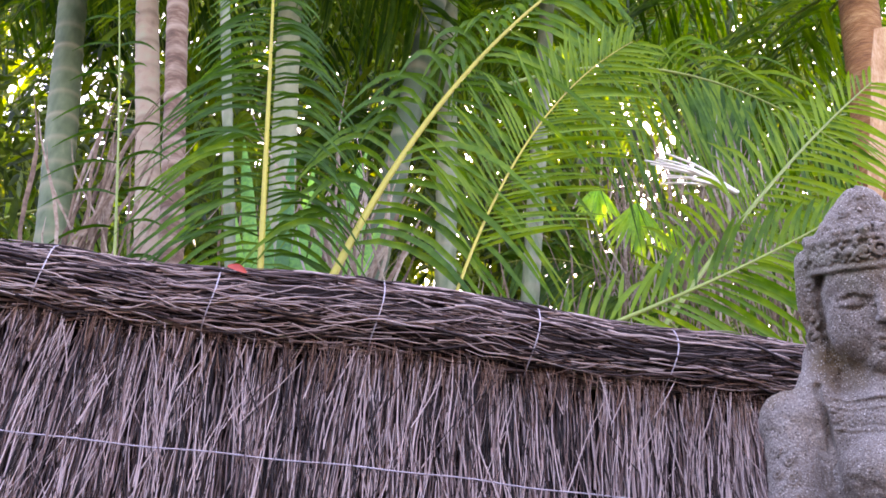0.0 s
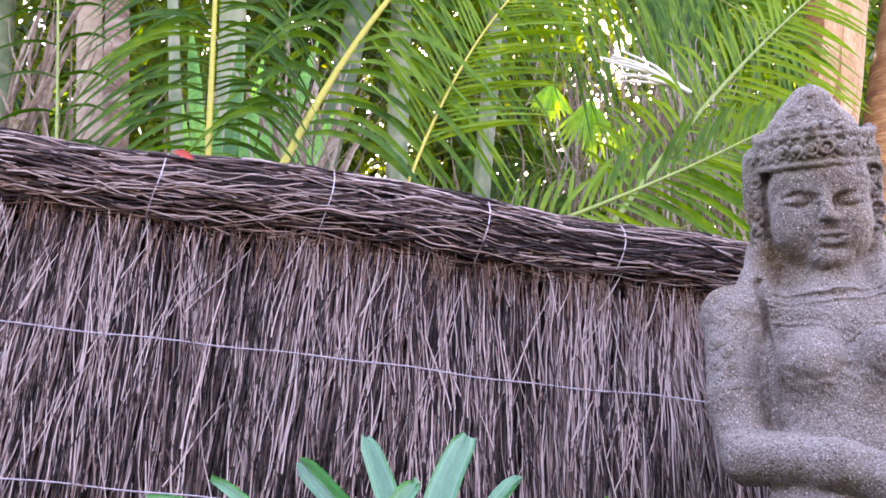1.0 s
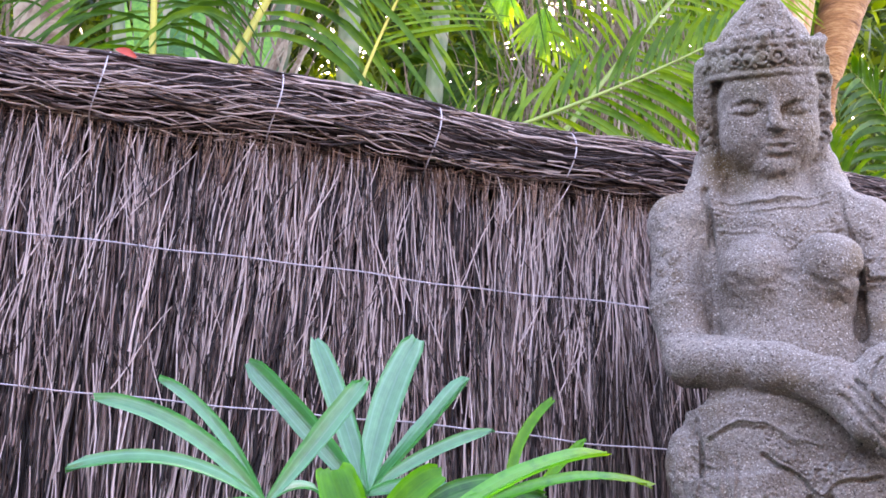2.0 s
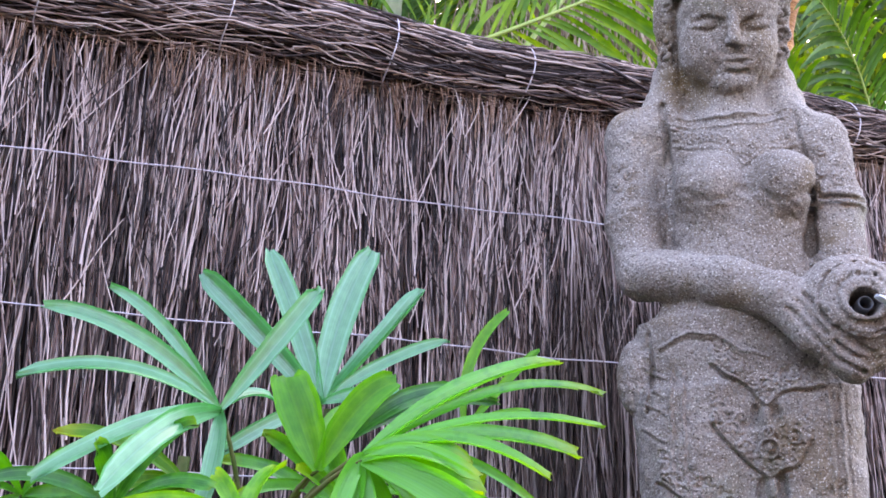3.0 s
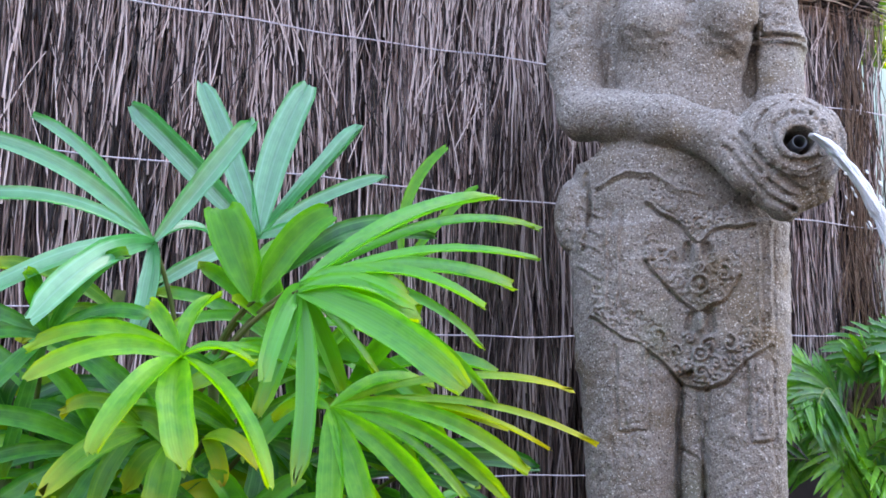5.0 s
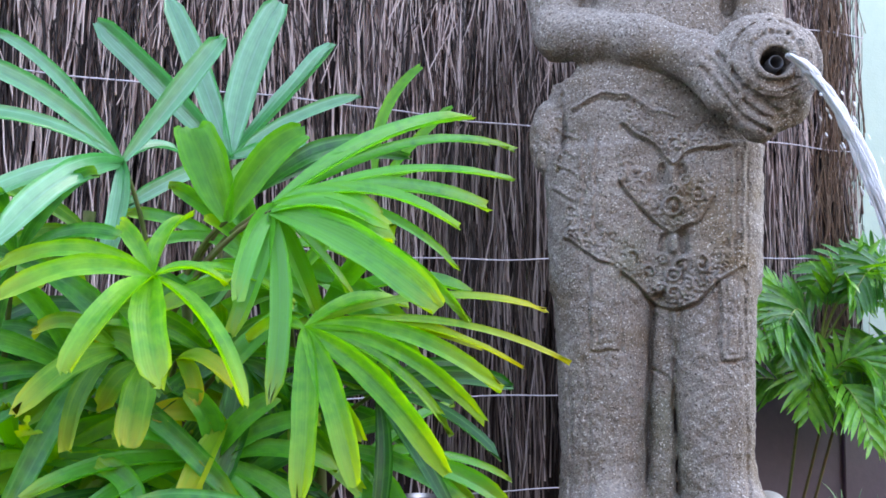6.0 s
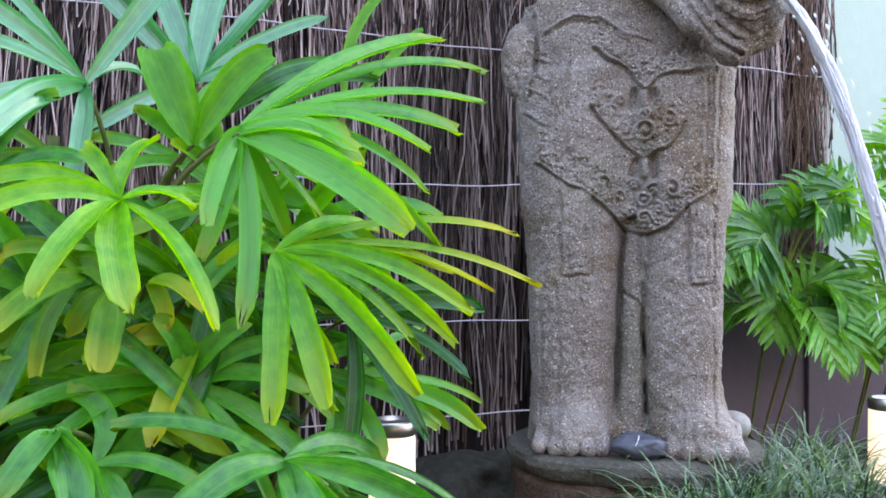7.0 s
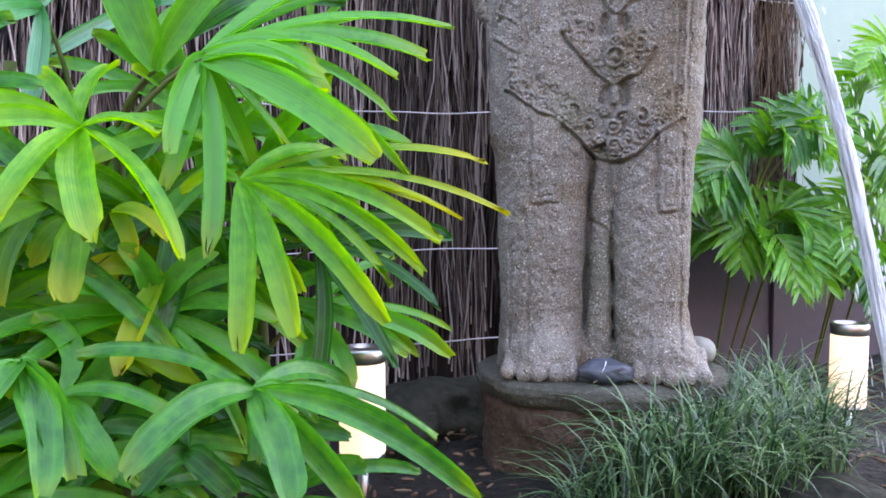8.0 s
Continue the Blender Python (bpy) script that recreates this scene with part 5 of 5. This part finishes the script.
def frond(parent, name, ctrl, n, length, width, droop, seed, leaf_mat, rib_mat, rib=0.012, label="", **kw):
    path, arrays = frond_mesh(ctrl, n, length, width, droop, seed, **kw)
    V, Q, al = blades(*arrays, 0.25)
    f = part(name, mesh_of(name, V, Q, leaf_mat, True, al), parent, label)
    part("midrib", mesh_of("midrib", *tubes(path[None], np.linspace(rib, rib * 0.25, len(path))[None], 7), rib_mat), f)
    return f


# small feather palms before the fence, beside the statue
def feather_palm(x, y, seed, n, tall, label, lean=0.0):
    q = np.random.default_rng(seed)
    p = thing("feather_palm", label, "palm plant", group="small feather palms")
    for s in range(3):
        a = np.linspace(0, 1, 8)
        b = q.uniform(0, 6.3)
        part("cane", mesh_of("cane", *tubes(np.stack([x + 0.03 * math.cos(b) + 0.03 * a * math.cos(b), y + 0.10 + 0.02 * math.sin(b) - 0.10 * a, GZ - 0.02 + tall * 0.55 * a], -1)[None], np.full((1, 8), 0.0036), 7), M_CANE), p)
    for s in range(n):
        b = s * 2.4 + q.uniform(-0.3, 0.3)
        rise = q.uniform(0.0, 1.0)
        r0 = q.uniform(0.22, 0.40)
        z0 = GZ + tall * (0.44 + 0.32 * rise)
        dx, dy = r0 * math.cos(b) + lean, -0.5 * abs(r0 * math.sin(b)) * (1 if s % 4 else -0.6)
        ctrl = [(x, y, z0), (x + dx * 0.5, y + dy * 0.5, z0 + 0.16 * rise + 0.05), (x + dx, y + dy, z0 + 0.22 * rise - 0.07)]
        frond(p, "frond", ctrl, 17, q.uniform(0.115, 0.15), 0.0150, 0.25, seed * 50 + s, M_FEATHER, M_RACHIS_G, 0.003, facing=(0.1, 0.75, -0.65), start=0.25, out=0.75, k=6, jitter=0.045)
    return p


feather_palm(1.74, 1.76, 1, 16, 0.62, "small green feather palm growing below the fence")
feather_palm(2.02, 1.70, 2, 16, 0.62, "bushy small feather palm beside the pale wall")
feather_palm(2.42, 1.86, 3, 14, 0.95, "taller yellow-green feather palm against the pale wall")


# ---- mondo grass ----
def tuft(x, y, n, seed, h=0.15):
    q = np.random.default_rng(seed)
    k = 7
    t = np.linspace(0, 1, k)
    a = q.uniform(0, 2 * np.pi, n)
    reach = q.uniform(0.04, 0.19, n)
    hh = h * q.uniform(0.6, 1.2, n)
    d = np.stack([np.cos(a), np.sin(a), 0 * a], -1)
    base = np.array((x, y, GZ)) + np.stack([q.normal(0, 0.02, n), q.normal(0, 0.02, n), 0 * a], -1)
    P = base[:, None] + d[:, None] * (reach[:, None] * t ** 1.5)[..., None] + np.array((0, 0, 1.0)) * (hh[:, None] * (1.9 * t - 1.15 * t * t * q.uniform(0.7, 1.35, n)[:, None]))[..., None]
    S = np.broadcast_to(np.cross(d, (0, 0, 1.0))[:, None], P.shape)
    W = 0.0038 * np.broadcast_to(np.array([0.7, 1, 1, 0.95, 0.8, 0.55, 0.1]), (n, k))
    V, Q, _ = blades(P, S, W, 0.3)
    return V, Q


spots = []
for a in np.linspace(-2.25, 0.35, 26):
    for ring_r in (0.265, 0.325, 0.385):
        if a < (-1.5 if ring_r < 0.3 else -1.72):
            continue
        spots.append((0.012 + ring_r * math.cos(a) + dr.normal(0, 0.02), ring_r * math.sin(a) + dr.normal(0, 0.02)))
grass_sets = []
for q, (u, w) in enumerate(spots):
    p = SPOT @ Vector((u, w, 0))
    grass_sets.append(tuft(p.x, p.y, 27, 300 + q, 0.095 if u < 0.04 else 0.170))
grass = thing("mondo_grass", "dark green mondo grass tufts round the plinth", "grass", mesh_of("mondo_grass", *merge(*grass_sets), M_GRASS), kind="stuff")

# ---- stones, bark ----
for q, (x, y, sx, sy, sz) in enumerate(((0.95, 1.84, 0.17, 0.12, 0.075), (0.80, 1.74, 0.10, 0.08, 0.05), (1.26, 1.12, 0.16, 0.11, 0.03), (1.02, 1.18, 0.10, 0.08, 0.022), (1.55, 1.02, 0.12, 0.09, 0.025))):
    thing("garden_rock", "dark mossy garden rock half sunk in soil", "rock", lump("garden_rock", (sx, sy, sz), M_ROCK, q * 3.7, 0.42), at=pose(x, y, GZ + sz * 0.25, 0, 0, q * 37), group="garden rocks")
n = 700
bx, by = dr.uniform(0.6, 2.3, n), dr.uniform(0.95, 1.9, n)
ba = dr.uniform(0, 3.14, n)
bl = dr.uniform(0.008, 0.035, n)
d3 = np.stack([np.cos(ba), np.sin(ba), dr.normal(0, 0.2, n)], -1)
P = np.stack([bx, by, np.full(n, GZ + 0.012)], -1)[:, None] + d3[:, None] * (bl[:, None] * np.linspace(-0.5, 0.5, 3))[..., None]
thing("bark_litter", "scattered bark chips and dry leaf litter", "litter", mesh_of("bark_litter", *tubes(P, dr.uniform(0.0015, 0.005, n)[:, None] * np.array([0.6, 1, 0.6]), 4), M_BARK, False), kind="stuff")


# ---- palms behind the fence ----
def trunk_mesh(foot, head, r0, r1, mat, rings=0.18, bulge=0.06, seed=0, upto=7.0):
    foot, head = np.array(foot, float), np.array(head, float)
    d = (head - foot) / (head[2] - foot[2])
    zs = np.arange(GZ - 0.05, upto, 0.03)
    P = foot + d * (zs - foot[2])[:, None]
    ph = (zs / rings + 0.15 * np.sin(zs * 3 + seed)) % 1.0
    R = np.interp(zs, [0, upto], [r0, r1]) * (1 + bulge * np.exp(-((ph - 0.5) / 0.10) ** 2) - 0.02 * np.sin(zs * 5 + seed))
    scar = 0.85 * np.exp(-((ph - 0.5) / 0.09) ** 2) * (0.75 + 0.25 * np.sin(zs * 23 + seed))
    return mesh_of("trunk", *tubes(P[None], R[None], 18), mat, True, np.repeat(scar, 18))


def tall_palm(foot, head, r0, r1, mat, label, seed, rings=0.18, bulge=0.06, crown=9, crown_z=5.2):
    p = thing("palm_tree", label, "palm tree", group="palms behind the fence")
    part("trunk", trunk_mesh(foot, head, r0, r1, mat, rings, bulge, seed, crown_z + 0.2), p)
    q = np.random.default_rng(seed)
    foot, head = np.array(foot, float), np.array(head, float)
    top = foot + (head - foot) / (head[2] - foot[2]) * (crown_z - foot[2])
    for s in range(crown):
        a = s * 2 * math.pi / crown + q.uniform(-0.3, 0.3)
        ln = q.uniform(1.5, 2.2)
        up = q.uniform(0.2, 1.0)
        m = top + np.array((math.cos(a) * ln * 0.5, math.sin(a) * ln * 0.5, up * 0.8))
        e = top + np.array((math.cos(a) * ln, math.sin(a) * ln, up * 0.8 - 0.55))
        frond(p, "frond", [top, m, e], 34, 0.62, 0.036, 0.75, seed * 31 + s, M_FROND, M_RACHIS_G, 0.016, facing=(0, 0, -1), k=5, out=0.45)
    return p


tall_palm((-1.52, 5.0, 3.63), (-1.85, 5.0, 5.44), 0.10, 0.09, M_TRUNK_G, "tall palm with a smooth blue-green trunk", 1, crown_z=6.3)
tall_palm((-0.81, 4.2, 3.08), (-1.16, 4.2, 4.76), 0.068, 0.062, M_TRUNK_P, "tall palm with a pale pinkish trunk", 2, crown_z=6.0)
tall_palm((-0.60, 3.6, 2.73), (-0.85, 3.6, 4.19), 0.053, 0.050, M_TRUNK_B, "tall palm with a brown ringed trunk", 3, 0.14, 0.07, 8, 5.6)
tall_palm((-0.34, 3.4, 2.65), (-0.59, 3.4, 4.04), 0.025, 0.022, M_TRUNK_G, "slender palm with a thin green stem", 4, 0.25, 0.08, 7, 5.0)
tall_palm((-0.18, 4.4, 3.24), (-0.37, 4.4, 5.17), 0.075, 0.07, M_TRUNK_G, "palm with a pale green ringed trunk", 5, 0.3, 0.05, 9, 6.4)
tall_palm((0.34, 4.6, 3.48), (0.58, 4.6, 5.61), 0.085, 0.075, M_TRUNK_G, "palm with a leaning pale green trunk", 6, 0.3, 0.05, 9, 6.6)
tall_palm((0.81, 5.0, 3.69), (0.73, 5.0, 6.08), 0.07, 0.065, M_TRUNK_G, "palm with a grey-green ringed trunk", 7, 0.22, 0.06, 9, 6.8)
tall_palm((1.35, 5.0, 3.61), (1.45, 5.0, 5.37), 0.06, 0.055, M_TRUNK_G, "palm with a thin green trunk in shade", 8, 0.22, 0.06, 9, 6.2)
tall_palm((3.19, 4.0, 4.04), (3.35, 4.0, 5.37), 0.13, 0.12, M_TRUNK_O, "thick palm with an orange-brown fibrous trunk", 9, 0.09, 0.05, 10, 5.8)

BOOT_Z, BOOT_X, BOOT_R = (-0.1, 3.45, 3.62, 3.80, 4.2, 4.7, 5.6), (3.30, 3.52, 3.55, 3.58, 3.73, 3.94, 4.25), (0.04, 0.04, 0.06, 0.10, 0.135, 0.165, 0.18)
boot = thing("palm_boot", "broad fibrous orange-tan leaf base tapering to its stem", "palm stem", group="palms behind the fence")
t = np.linspace(0, 1, 120)
path = np.array((3.30, 4.15, GZ)) + (np.array((4.20, 4.15, 5.6)) - np.array((3.30, 4.15, GZ))) * t[:, None]
path[:, 0] = np.interp(path[:, 2], BOOT_Z, BOOT_X)
rad = np.interp(path[:, 2], BOOT_Z, BOOT_R) * (1 + 0.05 * np.abs(np.sin(path[:, 2] * 45)) + 0.03 * np.sin(path[:, 2] * 19))
part("stem", mesh_of("stem", *tubes(path[None], rad[None], 20), M_TRUNK_O), boot)

sheath = thing("dry_sheath", "long dry orange-brown palm sheath hanging by the trunk", "palm sheath")
for q, (a, b, w) in enumerate((((2.74, 3.55, 3.40), (3.18, 3.6, 4.93), 0.15), ((2.84, 3.53, 3.40), (3.32, 3.58, 4.95), 0.15), ((2.92, 3.56, 3.40), (3.40, 3.62, 4.9), 0.10))):
    t = np.linspace(0, 1, 12)
    path = np.array(a) + (np.array(b) - np.array(a)) * t[:, None] + np.array((0.03, 0, 0)) * np.sin(t * 3 + q)[:, None]
    V, Q, _ = blades([path], [np.broadcast_to((0.95, 0.1 * q, -0.25), (12, 3))], [w * np.interp(t, [0, 0.3, 0.8, 1], [0.35, 0.8, 1.0, 0.8])], 0.5)
    part("sheath_blade", mesh_of("sheath_blade", V, Q, M_SPATHE), sheath)

young = thing("young_palm", "young palms with arching green fronds and yellow midribs behind the fence", "palm tree", group="palms behind the fence")
NEAR = [
    ([(-0.10, 2.9, 1.5), (-0.22, 2.9, 2.7), (-0.36, 2.95, 4.0)], 62, 0.46, 0.016, 1.05, 0.016, M_RACHIS, dict(out=0.15, jitter=0.14)),
    ([(-0.10, 2.8, 1.5), (0.32, 2.8, 2.89), (1.05, 2.75, 4.0)], 40, 0.62, 0.024, 1.05, 0.018, M_RACHIS, dict(out=0.4, jitter=0.18)),
    ([(0.36, 2.7, 1.6), (0.67, 2.7, 2.74), (1.15, 2.65, 3.42)], 54, 0.48, 0.013, 0.22, 0.007, M_RACHIS, dict(out=0.75, jitter=0.06)),
    ([(0.75, 3.4, 3.75), (1.67, 3.35, 4.01), (2.55, 3.3, 3.6)], 44, 0.62, 0.018, 0.95, 0.011, M_RACHIS_G, dict(out=0.3)),
    ([(1.25, 3.0, 2.2), (1.86, 3.0, 3.07), (2.45, 2.95, 3.75)], 36, 0.55, 0.018, 0.5, 0.012, M_RACHIS_G, dict(out=0.55)),
    ([(0.60, 2.7, 1.9), (1.37, 2.7, 2.34), (1.95, 2.65, 2.72)], 36, 0.42, 0.020, 0.35, 0.010, M_RACHIS_G, dict(out=0.8)),
    ([(-0.60, 3.2, 1.7), (-0.80, 3.2, 2.8), (-1.05, 3.2, 3.95)], 14, 0.30, 0.014, 0.7, 0.008, M_RACHIS_G, dict(out=0.4)),
    ([(2.6, 2.9, 1.6), (2.25, 2.7, 2.1), (1.75, 2.5, 2.25)], 34, 0.42, 0.024, 0.5, 0.008, M_RACHIS_G, dict(out=0.7)),
    ([(2.9, 3.0, 1.5), (2.75, 2.8, 2.2), (2.35, 2.6, 2.55)], 34, 0.45, 0.024, 0.5, 0.008, M_RACHIS_G, dict(out=0.7)),
]
for q, (ctrl, n, ln, w, droop, rib, rm, kw) in enumerate(NEAR):
    frond(young, "frond", ctrl, n, ln, w, droop, 700 + q, M_FROND, rm, rib, k=7, facing=(0.15, 1, 0.1), start=0.3 if q < 3 else 0.12, **kw)

# upright blades of a clump, and dry ones
fan = thing("blade_clump", "clump of broad upright green blades between the trunks", "plant", at=pose(0, 0, 0))
for q in range(9):
    a = -0.28 + 0.075 * q
    t = np.linspace(0, 1, 9)
    ln = 1.0 + 0.25 * math.sin(q * 2.3)
    path = np.array((-0.20 + 0.03 * q, 3.8, 2.35)) + np.stack([np.sin(a) * ln * t * 1.0, -0.02 * t, np.cos(a) * ln * t], -1)
    V, Q, al = blades([path], [np.broadcast_to((math.cos(a), 0.1, -math.sin(a)), (9, 3))], [0.075 * np.interp(t, [0, 0.3, 0.8, 1], [0.5, 1, 0.8, 0.1])], 0.25)
    part("blade", mesh_of("blade", V, Q, M_FEATHER, True, al), fan)
dry = thing("dry_fronds", "dead grey-brown fronds hanging among the trunks", "dead fronds", kind="stuff")
ds = np.random.default_rng(77)
P, S, W = [], [], []
for cx_, cz_, y_, m, wx in ((-0.88, 2.45, 3.5, 34, 0.16), (0.16, 2.5, 4.0, 70, 0.16), (1.9, 3.3, 4.6, 40, 0.35), (2.5, 3.1, 4.4, 60, 0.3), (1.2, 3.0, 5.2, 40, 0.3), (2.2, 4.3, 5.0, 50, 0.5), (-0.3, 3.6, 5.2, 30, 0.2), (2.15, 3.35, 3.9, 60, 0.22), (1.9, 2.95, 3.9, 40, 0.2), (2.45, 2.7, 3.5, 36, 0.2), (0.15, 2.3, 3.3, 30, 0.12)):
    for s in range(m):
        t = np.linspace(0, 1, 7)
        x_ = cx_ + ds.normal(0, wx * 0.5)
        path = np.stack([x_ + ds.normal(0, 0.16) * t + 0.02 * np.sin(t * 6 + s), y_ + ds.normal(0, 0.1) + 0 * t, cz_ + ds.uniform(-0.2, 0.2) + ds.uniform(0.5, 0.9) * t], -1)
        P.append(path), S.append(np.broadcast_to((0.9, 0.3, 0), (7, 3))), W.append(ds.uniform(0.008, 0.024) * np.interp(t, [0, 0.5, 1], [0.7, 1, 0.1]))
V, Q, _ = blades(P, S, W, 0.4)
dry.data = None
part("dry_strips", mesh_of("dry_strips", V, Q, M_DRY), dry, "", "stuff")


# fan palm leaves in a gap the sun comes through, sunlight also in their colour
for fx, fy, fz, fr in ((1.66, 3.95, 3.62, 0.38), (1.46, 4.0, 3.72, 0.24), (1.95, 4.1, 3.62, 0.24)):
    sunfan = thing("fan_palm_leaf", "yellow-green fan palm leaf hanging in a gap, sunlight painted into its colour", "palm leaf", group="fan palm leaves")
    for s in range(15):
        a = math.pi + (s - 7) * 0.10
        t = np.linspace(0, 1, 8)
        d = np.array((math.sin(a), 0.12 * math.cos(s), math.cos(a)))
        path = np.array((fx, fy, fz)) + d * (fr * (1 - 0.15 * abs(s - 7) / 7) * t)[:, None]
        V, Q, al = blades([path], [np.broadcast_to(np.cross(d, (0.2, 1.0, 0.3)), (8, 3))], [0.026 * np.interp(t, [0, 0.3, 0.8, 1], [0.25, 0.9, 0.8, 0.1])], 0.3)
        part("segment", mesh_of("segment", V, Q, M_SUN_TINTED_LEAF, True, al), sunfan)

# pale flower strands in the sun
bloom = thing("palm_flower", "pale branching palm flower strands hanging in the sun", "palm flower")
for s in range(12):
    t = np.linspace(0, 1, 9)
    e = np.array((-0.38 + ds.normal(0, 0.06), ds.normal(0, 0.05), 0.17 + ds.normal(0, 0.05)))
    p = np.array((1.87, 3.28, 3.24)) + e * t[:, None] + np.array((0, 0, -0.10)) * (t ** 2)[:, None] + 0.01 * np.sin(t * 9 + s)[:, None]
    part("flower_strand", mesh_of("flower_strand", *tubes(p[None], np.linspace(0.009, 0.004, 9)[None], 5), M_BLOOM), bloom)


# upright fan leaf with a brown base, deep in the shade
ufan = thing("upright_fan_leaf", "dull green upright fan leaf rising behind the flower", "palm leaf", group="fan palm leaves")
for s in range(11):
    an = -0.18 + (s - 5) * 0.065
    t = np.linspace(0, 1, 8)
    dv = np.array((math.sin(an + 0.3), 0.05 * math.cos(s), math.cos(an + 0.3)))
    path = np.array((2.11, 3.9, 3.80)) + dv * ((0.85 - 0.02 * abs(s - 5)) * t)[:, None]
    V, Q, al = blades([path], [np.broadcast_to(np.cross(dv, (0.2, 1.0, 0.1)), (8, 3))], [0.055 * np.interp(t, [0, 0.3, 0.8, 1], [0.25, 0.9, 0.8, 0.1])], 0.3)
    part("segment", mesh_of("segment", V, Q, M_FROND, True, al), ufan)


# ---- undergrowth and tree belt ----
GAPS = [((1.66, 3.95, 3.45), 0.20), ((1.78, 3.45, 3.42), 0.11), ((1.45, 4.0, 3.65), 0.14), ((0.45, 2.8, 3.3), 0.28), ((0.40, 4.6, 4.3), 0.26)]
SUN_DIR = np.array(sd)


def in_gap(p):
    """True where a leaf would stand in one of the canopy's openings towards the sun."""
    hit = np.zeros(len(p), bool)
    for g, rad in GAPS:
        v = p - np.array(g)
        k = v @ SUN_DIR
        hit |= (np.linalg.norm(v - k[:, None] * SUN_DIR, axis=1) < rad) & (k > 0)
    return hit


def leaf_mass(n, lo, hi, size, seed, clumps):
    q = np.random.default_rng(seed)
    lo, hi = np.array(lo, float), np.array(hi, float)
    cen = q.uniform(lo, hi, (clumps, 3))
    p = cen[q.integers(0, clumps, n)] + q.normal(0, 1, (n, 3)) * np.array((0.38, 0.30, 0.42))
    p = p[~in_gap(p)]
    n = len(p)
    d = q.normal(0, 1, (n, 3)) + np.array((0, 0, -0.5))
    d /= np.linalg.norm(d, axis=1, keepdims=True)
    sv = np.cross(d, q.normal(0, 1, (n, 3)))
    sv /= np.linalg.norm(sv, axis=1, keepdims=True)
    ln = q.uniform(*size, n)
    t = np.linspace(0, 1, 4)
    P = p[:, None] + d[:, None] * (ln[:, None] * t)[..., None] + np.array((0, 0, -0.25)) * (ln[:, None] * t * t)[..., None]
    W = ln[:, None] * 0.2 * np.array([0.15, 1.0, 0.8, 0.05])
    return blades(P, np.broadcast_to(sv[:, None], P.shape), W, 0.2)[:2]


thing("undergrowth", "dense green leafy growth between the palm trunks", "foliage", mesh_of("undergrowth", *merge(leaf_mass(15000, (-4, 6.0, 1.0), (6.5, 7.8, 9.0), (0.12, 0.34), 8, 210)), M_LEAVES), kind="stuff")
thing("tree_belt", "thick belt of trees far behind the palms", "trees", mesh_of("tree_belt", *merge(leaf_mass(66000, (-9, 8.5, 0.5), (13, 11.5, 15.0), (0.28, 0.62), 9, 900)), M_LEAVES), kind="stuff")
for q in range(60):
    b = np.array((dr.uniform(-2.6, 4.6), dr.uniform(5.4, 7.2), dr.uniform(2.0, 7.0)))
    a = dr.uniform(0, 6.3)
    e = b + np.array((math.cos(a) * 1.3, math.sin(a) * 0.5, dr.uniform(-0.5, 0.7)))
    if in_gap(np.array([b, (b + e) / 2, e])).any() and q:
        continue
    if q == 0:
        wild = thing("wild_palms", "tangle of dark green feather fronds behind the fence", "palms", kind="stuff")
    frond(wild, "frond", [b, (b + e) / 2 + np.array((0, 0, 0.25)), e], 26, 0.5, 0.036, 0.7, 900 + q, M_FROND, M_RACHIS_G, 0.011, k=5, facing=(0.2, 1, 0.3))
